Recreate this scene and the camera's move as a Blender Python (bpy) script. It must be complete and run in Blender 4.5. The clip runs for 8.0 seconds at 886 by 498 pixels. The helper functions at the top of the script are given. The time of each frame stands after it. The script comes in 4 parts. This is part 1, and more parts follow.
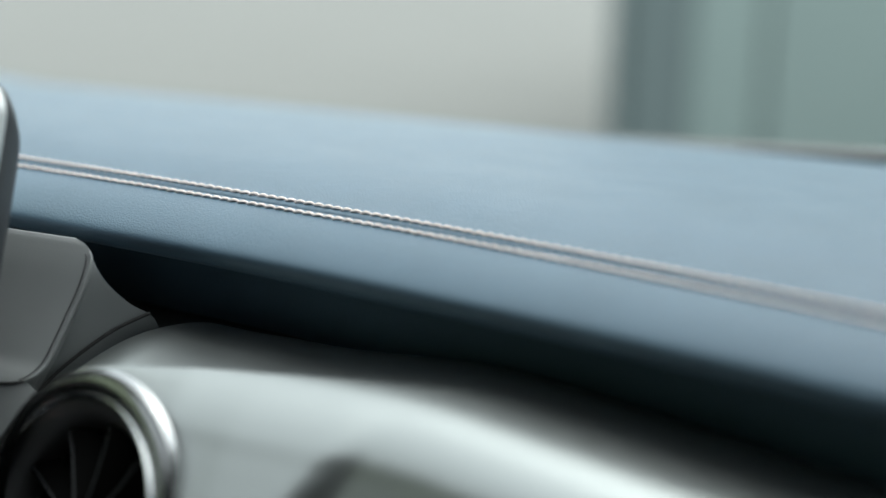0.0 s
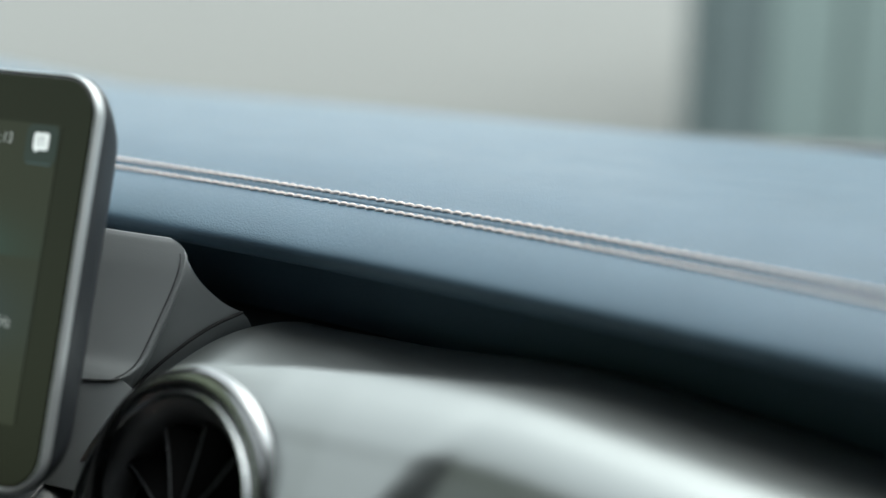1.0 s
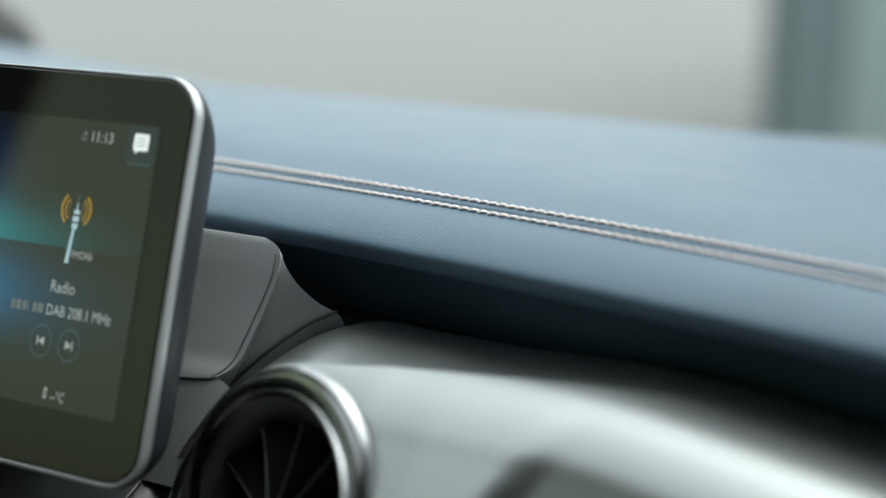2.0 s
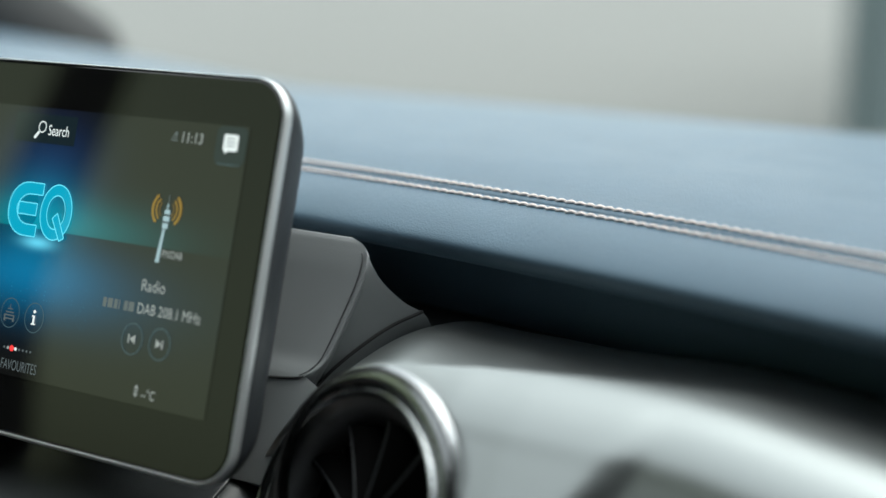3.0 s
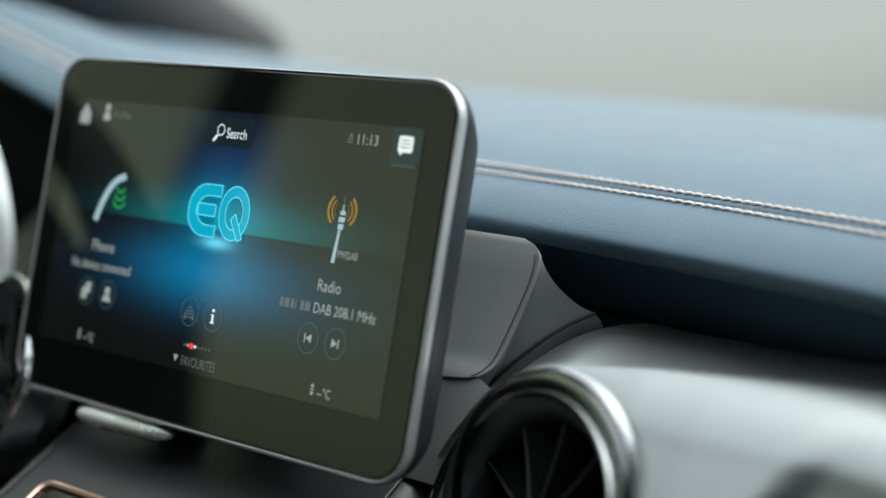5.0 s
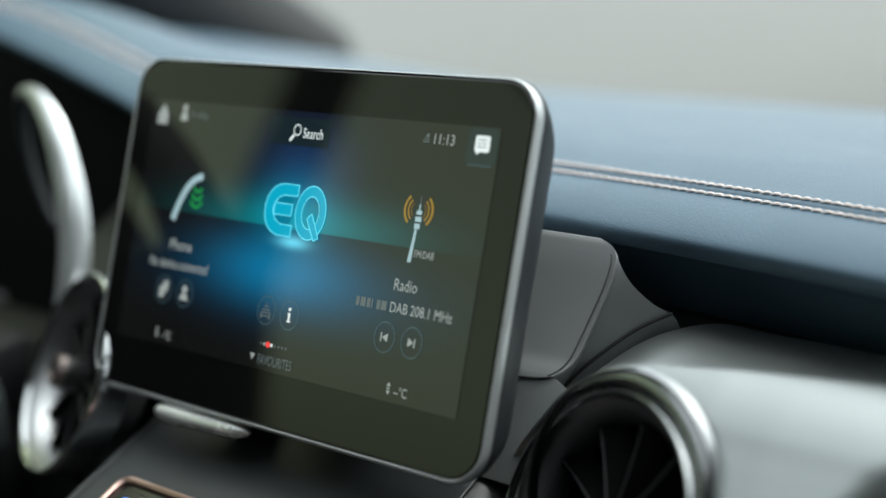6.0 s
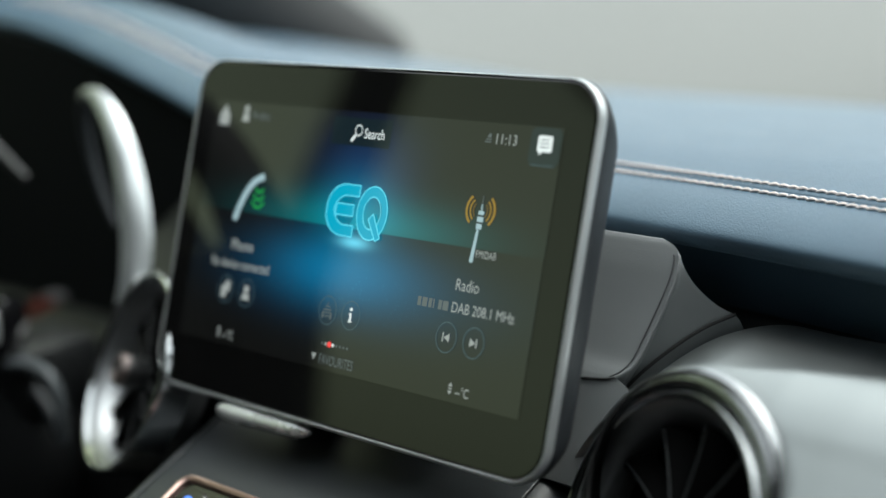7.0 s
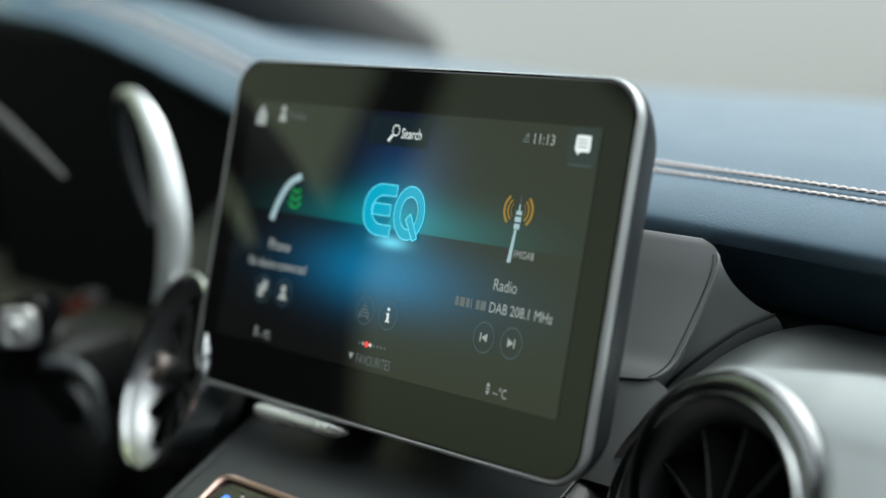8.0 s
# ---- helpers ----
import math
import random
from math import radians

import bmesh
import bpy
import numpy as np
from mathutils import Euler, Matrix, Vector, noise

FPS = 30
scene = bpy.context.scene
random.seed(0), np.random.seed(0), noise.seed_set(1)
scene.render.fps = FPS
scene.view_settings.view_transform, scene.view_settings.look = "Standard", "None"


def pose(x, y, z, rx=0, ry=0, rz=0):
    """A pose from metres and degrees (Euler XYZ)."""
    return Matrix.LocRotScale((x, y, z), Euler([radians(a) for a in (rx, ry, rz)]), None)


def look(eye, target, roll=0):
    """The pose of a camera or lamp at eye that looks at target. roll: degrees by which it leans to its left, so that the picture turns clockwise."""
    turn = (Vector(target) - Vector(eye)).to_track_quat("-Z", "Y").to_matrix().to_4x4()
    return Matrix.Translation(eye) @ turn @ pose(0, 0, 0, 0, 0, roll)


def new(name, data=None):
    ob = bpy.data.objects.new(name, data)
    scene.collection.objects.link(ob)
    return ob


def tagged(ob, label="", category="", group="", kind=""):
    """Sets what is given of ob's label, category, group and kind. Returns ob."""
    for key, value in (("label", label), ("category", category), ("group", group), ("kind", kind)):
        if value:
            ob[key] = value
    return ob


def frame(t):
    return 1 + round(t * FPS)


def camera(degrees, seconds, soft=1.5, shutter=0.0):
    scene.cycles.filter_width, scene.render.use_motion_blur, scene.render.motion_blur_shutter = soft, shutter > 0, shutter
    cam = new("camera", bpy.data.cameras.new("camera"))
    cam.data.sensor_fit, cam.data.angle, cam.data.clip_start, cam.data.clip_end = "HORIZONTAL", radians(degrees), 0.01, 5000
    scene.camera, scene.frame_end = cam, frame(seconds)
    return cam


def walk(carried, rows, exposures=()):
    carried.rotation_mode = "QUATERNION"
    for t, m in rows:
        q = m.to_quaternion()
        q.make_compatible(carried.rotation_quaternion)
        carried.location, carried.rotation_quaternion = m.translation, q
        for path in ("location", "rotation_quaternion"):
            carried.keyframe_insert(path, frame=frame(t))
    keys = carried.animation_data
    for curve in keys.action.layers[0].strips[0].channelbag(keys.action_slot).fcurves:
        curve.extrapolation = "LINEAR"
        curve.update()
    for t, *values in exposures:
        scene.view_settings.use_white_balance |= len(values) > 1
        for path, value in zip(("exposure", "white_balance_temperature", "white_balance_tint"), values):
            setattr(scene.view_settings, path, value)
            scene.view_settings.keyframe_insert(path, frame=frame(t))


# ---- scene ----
cam = camera(35.46, 8.0)
PATH = [
    (0.0, pose(0.4991, -0.4242, 1.4689, 75.179, -1.407, 21.635)),
    (0.5, pose(0.4967, -0.4254, 1.4688, 75.173, -1.025, 23.101)),
    (1.0, pose(0.4920, -0.4275, 1.4684, 75.160, -0.678, 24.574)),
    (1.5, pose(0.4883, -0.4296, 1.4689, 75.136, -0.384, 26.013)),
    (2.0, pose(0.4835, -0.4325, 1.4692, 75.097, -0.065, 27.463)),
    (3.5, pose(0.4762, -0.4344, 1.4686, 75.147, 1.058, 32.044)),
    (4.0, pose(0.4733, -0.4364, 1.4687, 75.182, 1.443, 33.591)),
    (4.5, pose(0.4706, -0.4373, 1.4682, 75.271, 1.806, 35.047)),
    (6.0, pose(0.4634, -0.4429, 1.4684, 75.446, 2.675, 38.912)),
    (6.5, pose(0.4608, -0.4444, 1.4681, 75.522, 2.938, 40.021)),
    (7.0, pose(0.4594, -0.4457, 1.4684, 75.573, 3.157, 40.961)),
    (7.5, pose(0.4578, -0.4463, 1.4688, 75.576, 3.343, 41.689)),
    (8.0, pose(0.4565, -0.4472, 1.4695, 75.543, 3.511, 42.173)),
]
walk(cam, PATH, exposures=((0.0, 0.97, 6200, 0), (8.0, 0.97, 6200, 0)))
cam.data.dof.use_dof = True
cam.data.dof.focus_distance = 0.633
cam.data.dof.aperture_fstop = 2.3

# ---- world, sun ----
world = bpy.data.worlds.new("overcast_sky")
scene.world = world
world.use_nodes = True
wn = world.node_tree
wn.nodes.clear()
sky = wn.nodes.new("ShaderNodeTexSky")
sky.sky_type = 'NISHITA'
sky.sun_disc = False
sky.sun_elevation = radians(67)
sky.sun_rotation = radians(31)
sky.air_density, sky.dust_density, sky.ozone_density = 1.0, 6.0, 1.0
bg = wn.nodes.new("ShaderNodeBackground")
bg.inputs["Strength"].default_value = 0.15
wo = wn.nodes.new("ShaderNodeOutputWorld")
grey = wn.nodes.new("ShaderNodeHueSaturation")
grey.inputs["Saturation"].default_value = 0.35
wn.links.new(sky.outputs["Color"], grey.inputs["Color"])
wn.links.new(grey.outputs["Color"], bg.inputs["Color"])
wn.links.new(bg.outputs["Background"], wo.inputs["Surface"])
sun_data = bpy.data.lights.new("sun", 'SUN')
sun_data.energy, sun_data.angle, sun_data.color = 1.5, radians(158), (1.0, 0.97, 0.92)
sun = new("sun", sun_data)
sun.matrix_world = look((1.3, 2.15, 6.0), (0, 0, 0))

# ---- materials ----


def mat(name, color, rough=0.5, metal=0.0, spec=0.5, grain=0.0, grain_scale=300.0, vary=0.0, vary_scale=8.0,
        emit=None, emit_power=0.0, coat=0.0, rough_vary=0.0, sheen=0.0, stretch=(1, 1, 1), cells=False, bump_dist=0.0004, coat_rough=0.08):
    m = bpy.data.materials.new(name)
    m.use_nodes = True
    t = m.node_tree
    b = t.nodes["Principled BSDF"]
    b.inputs["Base Color"].default_value = (*color, 1)
    b.inputs["Roughness"].default_value = rough
    b.inputs["Metallic"].default_value = metal
    b.inputs["Specular IOR Level"].default_value = spec
    b.inputs["Coat Weight"].default_value = coat
    b.inputs["Sheen Weight"].default_value, b.inputs["Sheen Roughness"].default_value = sheen, 0.35
    b.inputs["Sheen Tint"].default_value = (0.82, 0.92, 1.0, 1)
    b.inputs["Coat Roughness"].default_value = coat_rough
    if emit:
        b.inputs["Emission Color"].default_value = (*emit, 1)
        b.inputs["Emission Strength"].default_value = emit_power
    co = t.nodes.new("ShaderNodeTexCoord")
    mp = t.nodes.new("ShaderNodeMapping")
    mp.inputs["Scale"].default_value = stretch
    t.links.new(co.outputs["Object"], mp.inputs["Vector"])
    if vary:
        n = t.nodes.new("ShaderNodeTexNoise")
        n.inputs["Scale"].default_value, n.inputs["Detail"].default_value = vary_scale, 6
        t.links.new(mp.outputs["Vector"], n.inputs["Vector"])
        r = t.nodes.new("ShaderNodeMix")
        r.data_type = 'RGBA'
        r.inputs["A"].default_value = (*[c * (1 - vary) for c in color], 1)
        r.inputs["B"].default_value = (*[min(1, c * (1 + vary)) for c in color], 1)
        t.links.new(n.outputs["Fac"], r.inputs["Factor"])
        t.links.new(r.outputs["Result"], b.inputs["Base Color"])
    if rough_vary:
        n2 = t.nodes.new("ShaderNodeTexNoise")
        n2.inputs["Scale"].default_value, n2.inputs["Detail"].default_value = 30, 5
        t.links.new(mp.outputs["Vector"], n2.inputs["Vector"])
        mr = t.nodes.new("ShaderNodeMapRange")
        mr.inputs["To Min"].default_value, mr.inputs["To Max"].default_value = max(0.02, rough - rough_vary), min(1, rough + rough_vary)
        t.links.new(n2.outputs["Fac"], mr.inputs["Value"])
        t.links.new(mr.outputs["Result"], b.inputs["Roughness"])
    if grain:
        if cells:
            g = t.nodes.new("ShaderNodeTexVoronoi")
            g.feature = 'SMOOTH_F1'
            g.inputs["Scale"].default_value = grain_scale
            out = g.outputs["Distance"]
        else:
            g = t.nodes.new("ShaderNodeTexNoise")
            g.inputs["Scale"].default_value, g.inputs["Detail"].default_value = grain_scale, 4
            out = g.outputs["Fac"]
        t.links.new(mp.outputs["Vector"], g.inputs["Vector"])
        bp = t.nodes.new("ShaderNodeBump")
        bp.inputs["Strength"].default_value, bp.inputs["Distance"].default_value = grain, bump_dist
        t.links.new(out, bp.inputs["Height"])
        t.links.new(bp.outputs["Normal"], b.inputs["Normal"])
    return m


BLUE = mat("blue_leather", (0.070, 0.113, 0.156), 0.44, spec=0.29, sheen=0.10, grain=0.5, grain_scale=1300, cells=True, vary=0.12, vary_scale=25, rough_vary=0.05)
GREY_LEATHER = mat("grey_leather", (0.168, 0.177, 0.183), 0.5, grain=0.12, grain_scale=1700, cells=True, vary=0.08, vary_scale=30)
GROOVE = mat("groove_grey", (0.055, 0.058, 0.062), 0.7)
THREAD = mat("beige_thread", (0.84, 0.74, 0.71), 0.8, sheen=0.2, grain=0.6, grain_scale=3000, vary=0.15, vary_scale=400)
SILVER = mat("brushed_silver", (0.288, 0.307, 0.308), 0.37, metal=1.0, grain=0.10, grain_scale=500, stretch=(0.05, 1, 1), vary=0.05, vary_scale=40)
CHROME = mat("satin_chrome", (0.62, 0.635, 0.65), 0.15, metal=1.0, rough_vary=0.04)
SATIN = mat("satin_silver", (0.76, 0.78, 0.78), 0.40, metal=0.7, vary=0.03, vary_scale=60)
ARCH = mat("arch_silver", (0.58, 0.61, 0.62), 0.36, metal=0.75, vary=0.04, vary_scale=60)
BEZEL = mat("display_bezel_silver", (0.56, 0.58, 0.59), 0.40, metal=0.55)
SHELL = mat("dark_grey_plastic", (0.030, 0.034, 0.039), 0.45, grain=0.3, grain_scale=1500)
GLASS = mat("black_display_glass", (0.006, 0.006, 0.006), 0.04, spec=0.62)
BLACK = mat("black_plastic", (0.012, 0.013, 0.014), 0.45, grain=0.3, grain_scale=1200, vary=0.2, vary_scale=30)
MATT = mat("matt_black", (0.006, 0.007, 0.008), 0.8, spec=0.1)
STALK = mat("stalk_grey", (0.07, 0.078, 0.085), 0.45, grain=0.2, grain_scale=1500)
GLOSS = mat("gloss_black", (0.006, 0.006, 0.007), 0.12)
KNOB = mat("knob_rose_grey", (0.16, 0.13, 0.125), 0.45, metal=0.6)
CONE = mat("vent_cone_chrome", (0.42, 0.43, 0.445), 0.42, metal=1.0, rough_vary=0.05)
COLLAR = mat("vent_collar_chrome", (0.34, 0.35, 0.36), 0.25, metal=1.0, rough_vary=0.05)
# lighter than the blades: the light caught on their edges is painted in
BLADE_EDGE = mat("vent_blade_lit_edge", (0.045, 0.048, 0.052), 0.4)
DOOR_LINING = mat("door_lining_black", (0.010, 0.011, 0.012), 0.8, spec=0.2, grain=0.4, grain_scale=800, vary=0.2, vary_scale=20)
# near-zero black: the shade inside the vent is put into the colour
BLADE = mat("vent_blade_shaded_black", (0.002, 0.002, 0.002), 0.6, spec=0.05)
CONSOLE = mat("console_grey_plastic", (0.031, 0.035, 0.038), 0.42, grain=0.3, grain_scale=1400, vary=0.1, vary_scale=20)
COPPER = mat("rose_copper_trim", (0.62, 0.42, 0.37), 0.3, metal=0.9)
SEAM = mat("seam_gap_black", (0.008, 0.008, 0.009), 0.8)
LINING = mat("pillar_lining_grey", (0.028, 0.029, 0.030), 0.8, grain=0.4, grain_scale=800, vary=0.1, vary_scale=20)
HEADLINER = mat("headliner_grey", (0.09, 0.09, 0.088), 0.9, grain=0.4, grain_scale=700, vary=0.1, vary_scale=20)
CARPET = mat("dark_carpet", (0.02, 0.02, 0.02), 0.95, grain=0.6, grain_scale=400, vary=0.3, vary_scale=60)
SEAT = mat("dark_seat_leather", (0.02, 0.02, 0.022), 0.5, grain=0.4, grain_scale=600, cells=True, vary=0.2, vary_scale=12)
WHEEL = mat("wheel_black_leather", (0.006, 0.006, 0.007), 0.6, spec=0.15, grain=0.4, grain_scale=900, cells=True)
ROCKER = mat("rocker_silver", (0.88, 0.90, 0.91), 0.28, metal=0.55, rough_vary=0.08)
CONCRETE = mat("pale_concrete", (0.130, 0.134, 0.127), 0.85, grain=0.4, grain_scale=40, vary=0.12, vary_scale=0.6, bump_dist=0.004)
FACADE = mat("green_grey_cladding", (0.36, 0.45, 0.43), 0.45, grain=0.2, grain_scale=20, vary=0.15, vary_scale=0.7)
FACADE_DARK = mat("slate_cladding", (0.20, 0.25, 0.25), 0.5, grain=0.2, grain_scale=20, vary=0.15, vary_scale=0.7)
FACADE_FRAME = mat("dark_facade_frame", (0.05, 0.055, 0.055), 0.5, vary=0.1, vary_scale=2)
RED = mat("red_gauge_ink", (0.12, 0.02, 0.016), 0.5, emit=(0.5, 0.05, 0.03), emit_power=0.03)
GREY_INK = mat("grey_gauge_ink", (0.10, 0.10, 0.105), 0.5)


def display_ink(name, color, power):
    return mat(name, (0.006, 0.006, 0.006), 0.04, spec=0.86, emit=color, emit_power=0.78 * power)


WHITE_INK = display_ink("display_white", (0.9, 0.92, 0.92), 0.66)
SOFT_INK = display_ink("display_soft_white", (0.75, 0.77, 0.75), 0.30)
DIM_INK = display_ink("display_dim", (0.35, 0.4, 0.42), 0.2)
RING_INK = display_ink("display_ring", (0.12, 0.2, 0.24), 0.35)
CYAN_INK = display_ink("display_cyan", (0.02, 0.38, 0.56), 0.66)
CYAN_EDGE = display_ink("display_cyan_edge", (0.15, 0.66, 0.84), 0.85)
GREEN_INK = display_ink("display_green", (0.03, 0.35, 0.07), 0.55)
AMBER_INK = display_ink("display_amber", (0.5, 0.28, 0.03), 0.42)
RED_INK = display_ink("display_red", (0.9, 0.05, 0.05), 0.8)
PALE_INK = display_ink("display_pale_blue", (0.5, 0.66, 0.72), 0.5)
NAVY_INK = display_ink("display_navy_box", (0.02, 0.045, 0.06), 0.22)

# ---- small builders ----


def empty(name, at=(0, 0, 0), turn=None):
    ob = new(name)
    ob.empty_display_size = 0.02
    ob.matrix_world = Matrix.Translation(at) @ (turn or Matrix.Identity(4))
    return ob


def finish(bm, smooth=True):
    bmesh.ops.remove_doubles(bm, verts=bm.verts, dist=1e-6)
    bmesh.ops.recalc_face_normals(bm, faces=bm.faces)
    for f in bm.faces:
        f.smooth = smooth and len(f.verts) < 9


def part(name, bm, material, parent=None, label="", smooth=True, local=True, sharp=35):
    """One mesh object; with local, the mesh is in the parent's own space."""
    finish(bm, smooth)
    me = bpy.data.meshes.new(name)
    bm.to_mesh(me)
    bm.free()
    if smooth:
        me.set_sharp_from_angle(angle=radians(sharp))
        for poly in me.polygons:
            if poly.loop_total > 8:
                poly.use_smooth = False
    me.materials.append(material)
    ob = new(name, me)
    if parent:
        ob.parent = parent
        if not local:
            ob.matrix_parent_inverse = parent.matrix_world.inverted()
    if label:
        ob["label"] = label
    return ob


def grid(rows, bm=None, close_u=False, close_v=False):
    """A skin over rows of points."""
    bm = bm or bmesh.new()
    vs = [[bm.verts.new(p) for p in row] for row in rows]
    n, k = len(vs), len(vs[0])
    for i in range(n if close_v else n - 1):
        for j in range(k if close_u else k - 1):
            a, b = vs[i], vs[(i + 1) % n]
            bm.faces.new((a[j], a[(j + 1) % k], b[(j + 1) % k], b[j]))
    return bm


def thick_grid(rows, offset):
    """A closed slab: the skin over rows, and the same skin moved by offset."""
    off = Vector(offset)
    bm = bmesh.new()
    a = [[bm.verts.new(p) for p in row] for row in rows]
    b = [[bm.verts.new(Vector(p) + off) for p in row] for row in rows]
    n, k = len(a), len(a[0])
    for i in range(n - 1):
        for j in range(k - 1):
            bm.faces.new((a[i][j], a[i][j + 1], a[i + 1][j + 1], a[i + 1][j]))
            bm.faces.new((b[i][j], b[i + 1][j], b[i + 1][j + 1], b[i][j + 1]))
    for i in range(n - 1):
        for j in (0, k - 1):
            bm.faces.new((a[i][j], a[i + 1][j], b[i + 1][j], b[i][j]))
    for j in range(k - 1):
        for i in (0, n - 1):
            bm.faces.new((a[i][j], a[i][j + 1], b[i][j + 1], b[i][j]))
    return bm


def smooth_line(points, n):
    """n points along a Catmull-Rom line through points."""
    p = [Vector(q) for q in points]
    p = [p[0] * 2 - p[1], *p, p[-1] * 2 - p[-2]]
    out = []
    for i in range(n):
        s = i / (n - 1) * (len(p) - 3)
        k = min(int(s), len(p) - 4)
        t = s - k
        a, b, c, d = p[k:k + 4]
        out.append(0.5 * (2 * b + (c - a) * t + (2 * a - 5 * b + 4 * c - d) * t * t + (3 * b - a - 3 * c + d) * t ** 3))
    return out


def tube(points, radius, sides=10, bm=None, flat=1.0, caps=True):
    """A round bar along points; radius may be a list."""
    bm = bm or bmesh.new()
    pts = [Vector(p) for p in points]
    rings = []
    up = Vector((0.12, 0.31, 1)).normalized()
    for i, p in enumerate(pts):
        d = (pts[min(i + 1, len(pts) - 1)] - pts[max(i - 1, 0)]).normalized()
        a = d.cross(up).normalized()
        b = a.cross(d)
        r = radius[i] if isinstance(radius, (list, tuple)) else radius
        rings.append([bm.verts.new(p + r * (math.cos(q) * a + flat * math.sin(q) * b)) for q in [2 * math.pi * j / sides for j in range(sides)]])
    for s, e in zip(rings, rings[1:]):
        for j in range(sides):
            bm.faces.new((s[j], s[(j + 1) % sides], e[(j + 1) % sides], e[j]))
    if caps:
        bm.faces.new(rings[0][::-1])
        bm.faces.new(rings[-1])
    return bm


def revolve(profile, sides=96, axis_shift=(0, 0, 0)):
    """A turned shape round the local y axis; profile: (radius, y)."""
    return grid([[(r * math.cos(a), y, r * math.sin(a)) for a in [2 * math.pi * j / sides for j in range(sides)]] for r, y in profile], close_u=True)


def block(x0, x1, y0, y1, z0, z1, bevel=0.0, segments=2):
    bm = bmesh.new()
    bmesh.ops.create_cube(bm, size=1, matrix=Matrix.Translation(((x0 + x1) / 2, (y0 + y1) / 2, (z0 + z1) / 2)) @ Matrix.Diagonal((x1 - x0, y1 - y0, z1 - z0, 1)))
    if bevel:
        bmesh.ops.bevel(bm, geom=bm.edges[:], offset=bevel, segments=segments, affect='EDGES', profile=0.5)
    return bm


def prism(poly, x0, x1):
    """A plate between x0 and x1 with the outline poly of (y, z)."""
    bm = bmesh.new()
    a = [bm.verts.new((x0, y, z)) for y, z in poly]
    b = [bm.verts.new((x1, y, z)) for y, z in poly]
    bm.faces.new(a)
    bm.faces.new(b[::-1])
    for i in range(len(poly)):
        j = (i + 1) % len(poly)
        bm.faces.new((a[i], a[j], b[j], b[i]))
    return bm


def rounded(u0, u1, v0, v1, r, n=8):
    """The outline of a rectangle with round corners, as (u, v)."""
    out = []
    for cu, cv, a0 in ((u1 - r, v1 - r, 0), (u0 + r, v1 - r, 90), (u0 + r, v0 + r, 180), (u1 - r, v0 + r, 270)):
        for i in range(n + 1):
            a = radians(a0 + 90 * i / n)
            out.append((cu + r * math.cos(a), cv + r * math.sin(a)))
    return out


def loft(loops, cap_first=True, cap_last=True):
    """A skin over closed loops of points with equal counts."""
    bm = bmesh.new()
    vs = [[bm.verts.new(p) for p in l] for l in loops]
    k = len(vs[0])
    for a, b in zip(vs, vs[1:]):
        for j in range(k):
            bm.faces.new((a[j], a[(j + 1) % k], b[(j + 1) % k], b[j]))
    if cap_first:
        bm.faces.new(vs[0][::-1])
    if cap_last:
        bm.faces.new(vs[-1])
    return bm


# ---- dashboard pad ----


def seam_y(x):
    """How far ahead the stitched seam runs."""
    return 0.149 - 0.09 * x - 0.19 * x * x if x > -0.1 else 0.1561 + 0.08 * (-0.1 - x)


def hood_rise(x):
    """The pad's rise towards the instrument hood."""
    return float(np.interp(x, [-0.8, -0.6, -0.5, -0.434, -0.367, -0.30, -0.26, -0.18, -0.1, -0.04], [0.076, 0.082, 0.075, 0.065, 0.050, 0.033, 0.0225, 0.007, 0.001, 0]))


PAD_BACK = [(0.408, -0.06), (0.407, -0.034), (0.398, -0.0285), (0.35, -0.019), (0.28, -0.009), (0.21, -0.001), (0.15, 0.0035), (0.09, 0.0065),
            (0.055, 0.0068), (0.035, 0.0054), (0.02, 0.0034), (0.01, 0.0017), (0.005, 0.0009), (0.0018, 0.0003), (0.0007, -0.0006), (0.0003, -0.0030)]
PAD_FRONT = [(-0.0003, -0.0034), (-0.0007, -0.0008), (-0.0018, 0.0001), (-0.005, -0.0001), (-0.011, -0.0010), (-0.018, -0.0025), (-0.025, -0.0045), (-0.031, -0.0068), (-0.0360, -0.0091), (-0.0395, -0.0111), (-0.0413, -0.0125),
             (-0.0422, -0.0137), (-0.0424, -0.0149), (-0.0419, -0.0163), (-0.0406, -0.0183), (-0.0388, -0.0207), (-0.0360, -0.0230), (-0.0300, -0.0246), (-0.0220, -0.0253), (-0.0120, -0.0261), (-0.0065, -0.0281), (-0.0038, -0.0318), (-0.0026, -0.0400), (-0.0008, -0.0500), (0.002, -0.0600), (0.006, -0.0680)]


def pad_point(x, dy, dz):
    if dy < -0.003:
        grow = max(0.0, min(1.0, (-0.10 - x) / 0.22))
        grow = 1 - 0.14 * grow * grow * (3 - 2 * grow)
        dy, dz = dy * grow, dz * grow
    s = max(0.0, min(1.0, (dy - 0.02) / 0.19))
    s = s * s * (3 - 2 * s)
    rise = hood_rise(x) * (1 - s) + s * 0.085 * max(0.0, -0.22 - x)
    edge = max(0.0, min(1.0, (dy - 0.05) / 0.4)) * (0.535 - 0.408 - seam_y(x))
    return (x, seam_y(x) + dy + edge, 1.325 + dz + rise)


def pad(profile):
    return grid([[pad_point(x, dy, dz) for dy, dz in profile] for x in [-0.78 + 1.56 * i / 200 for i in range(201)]])


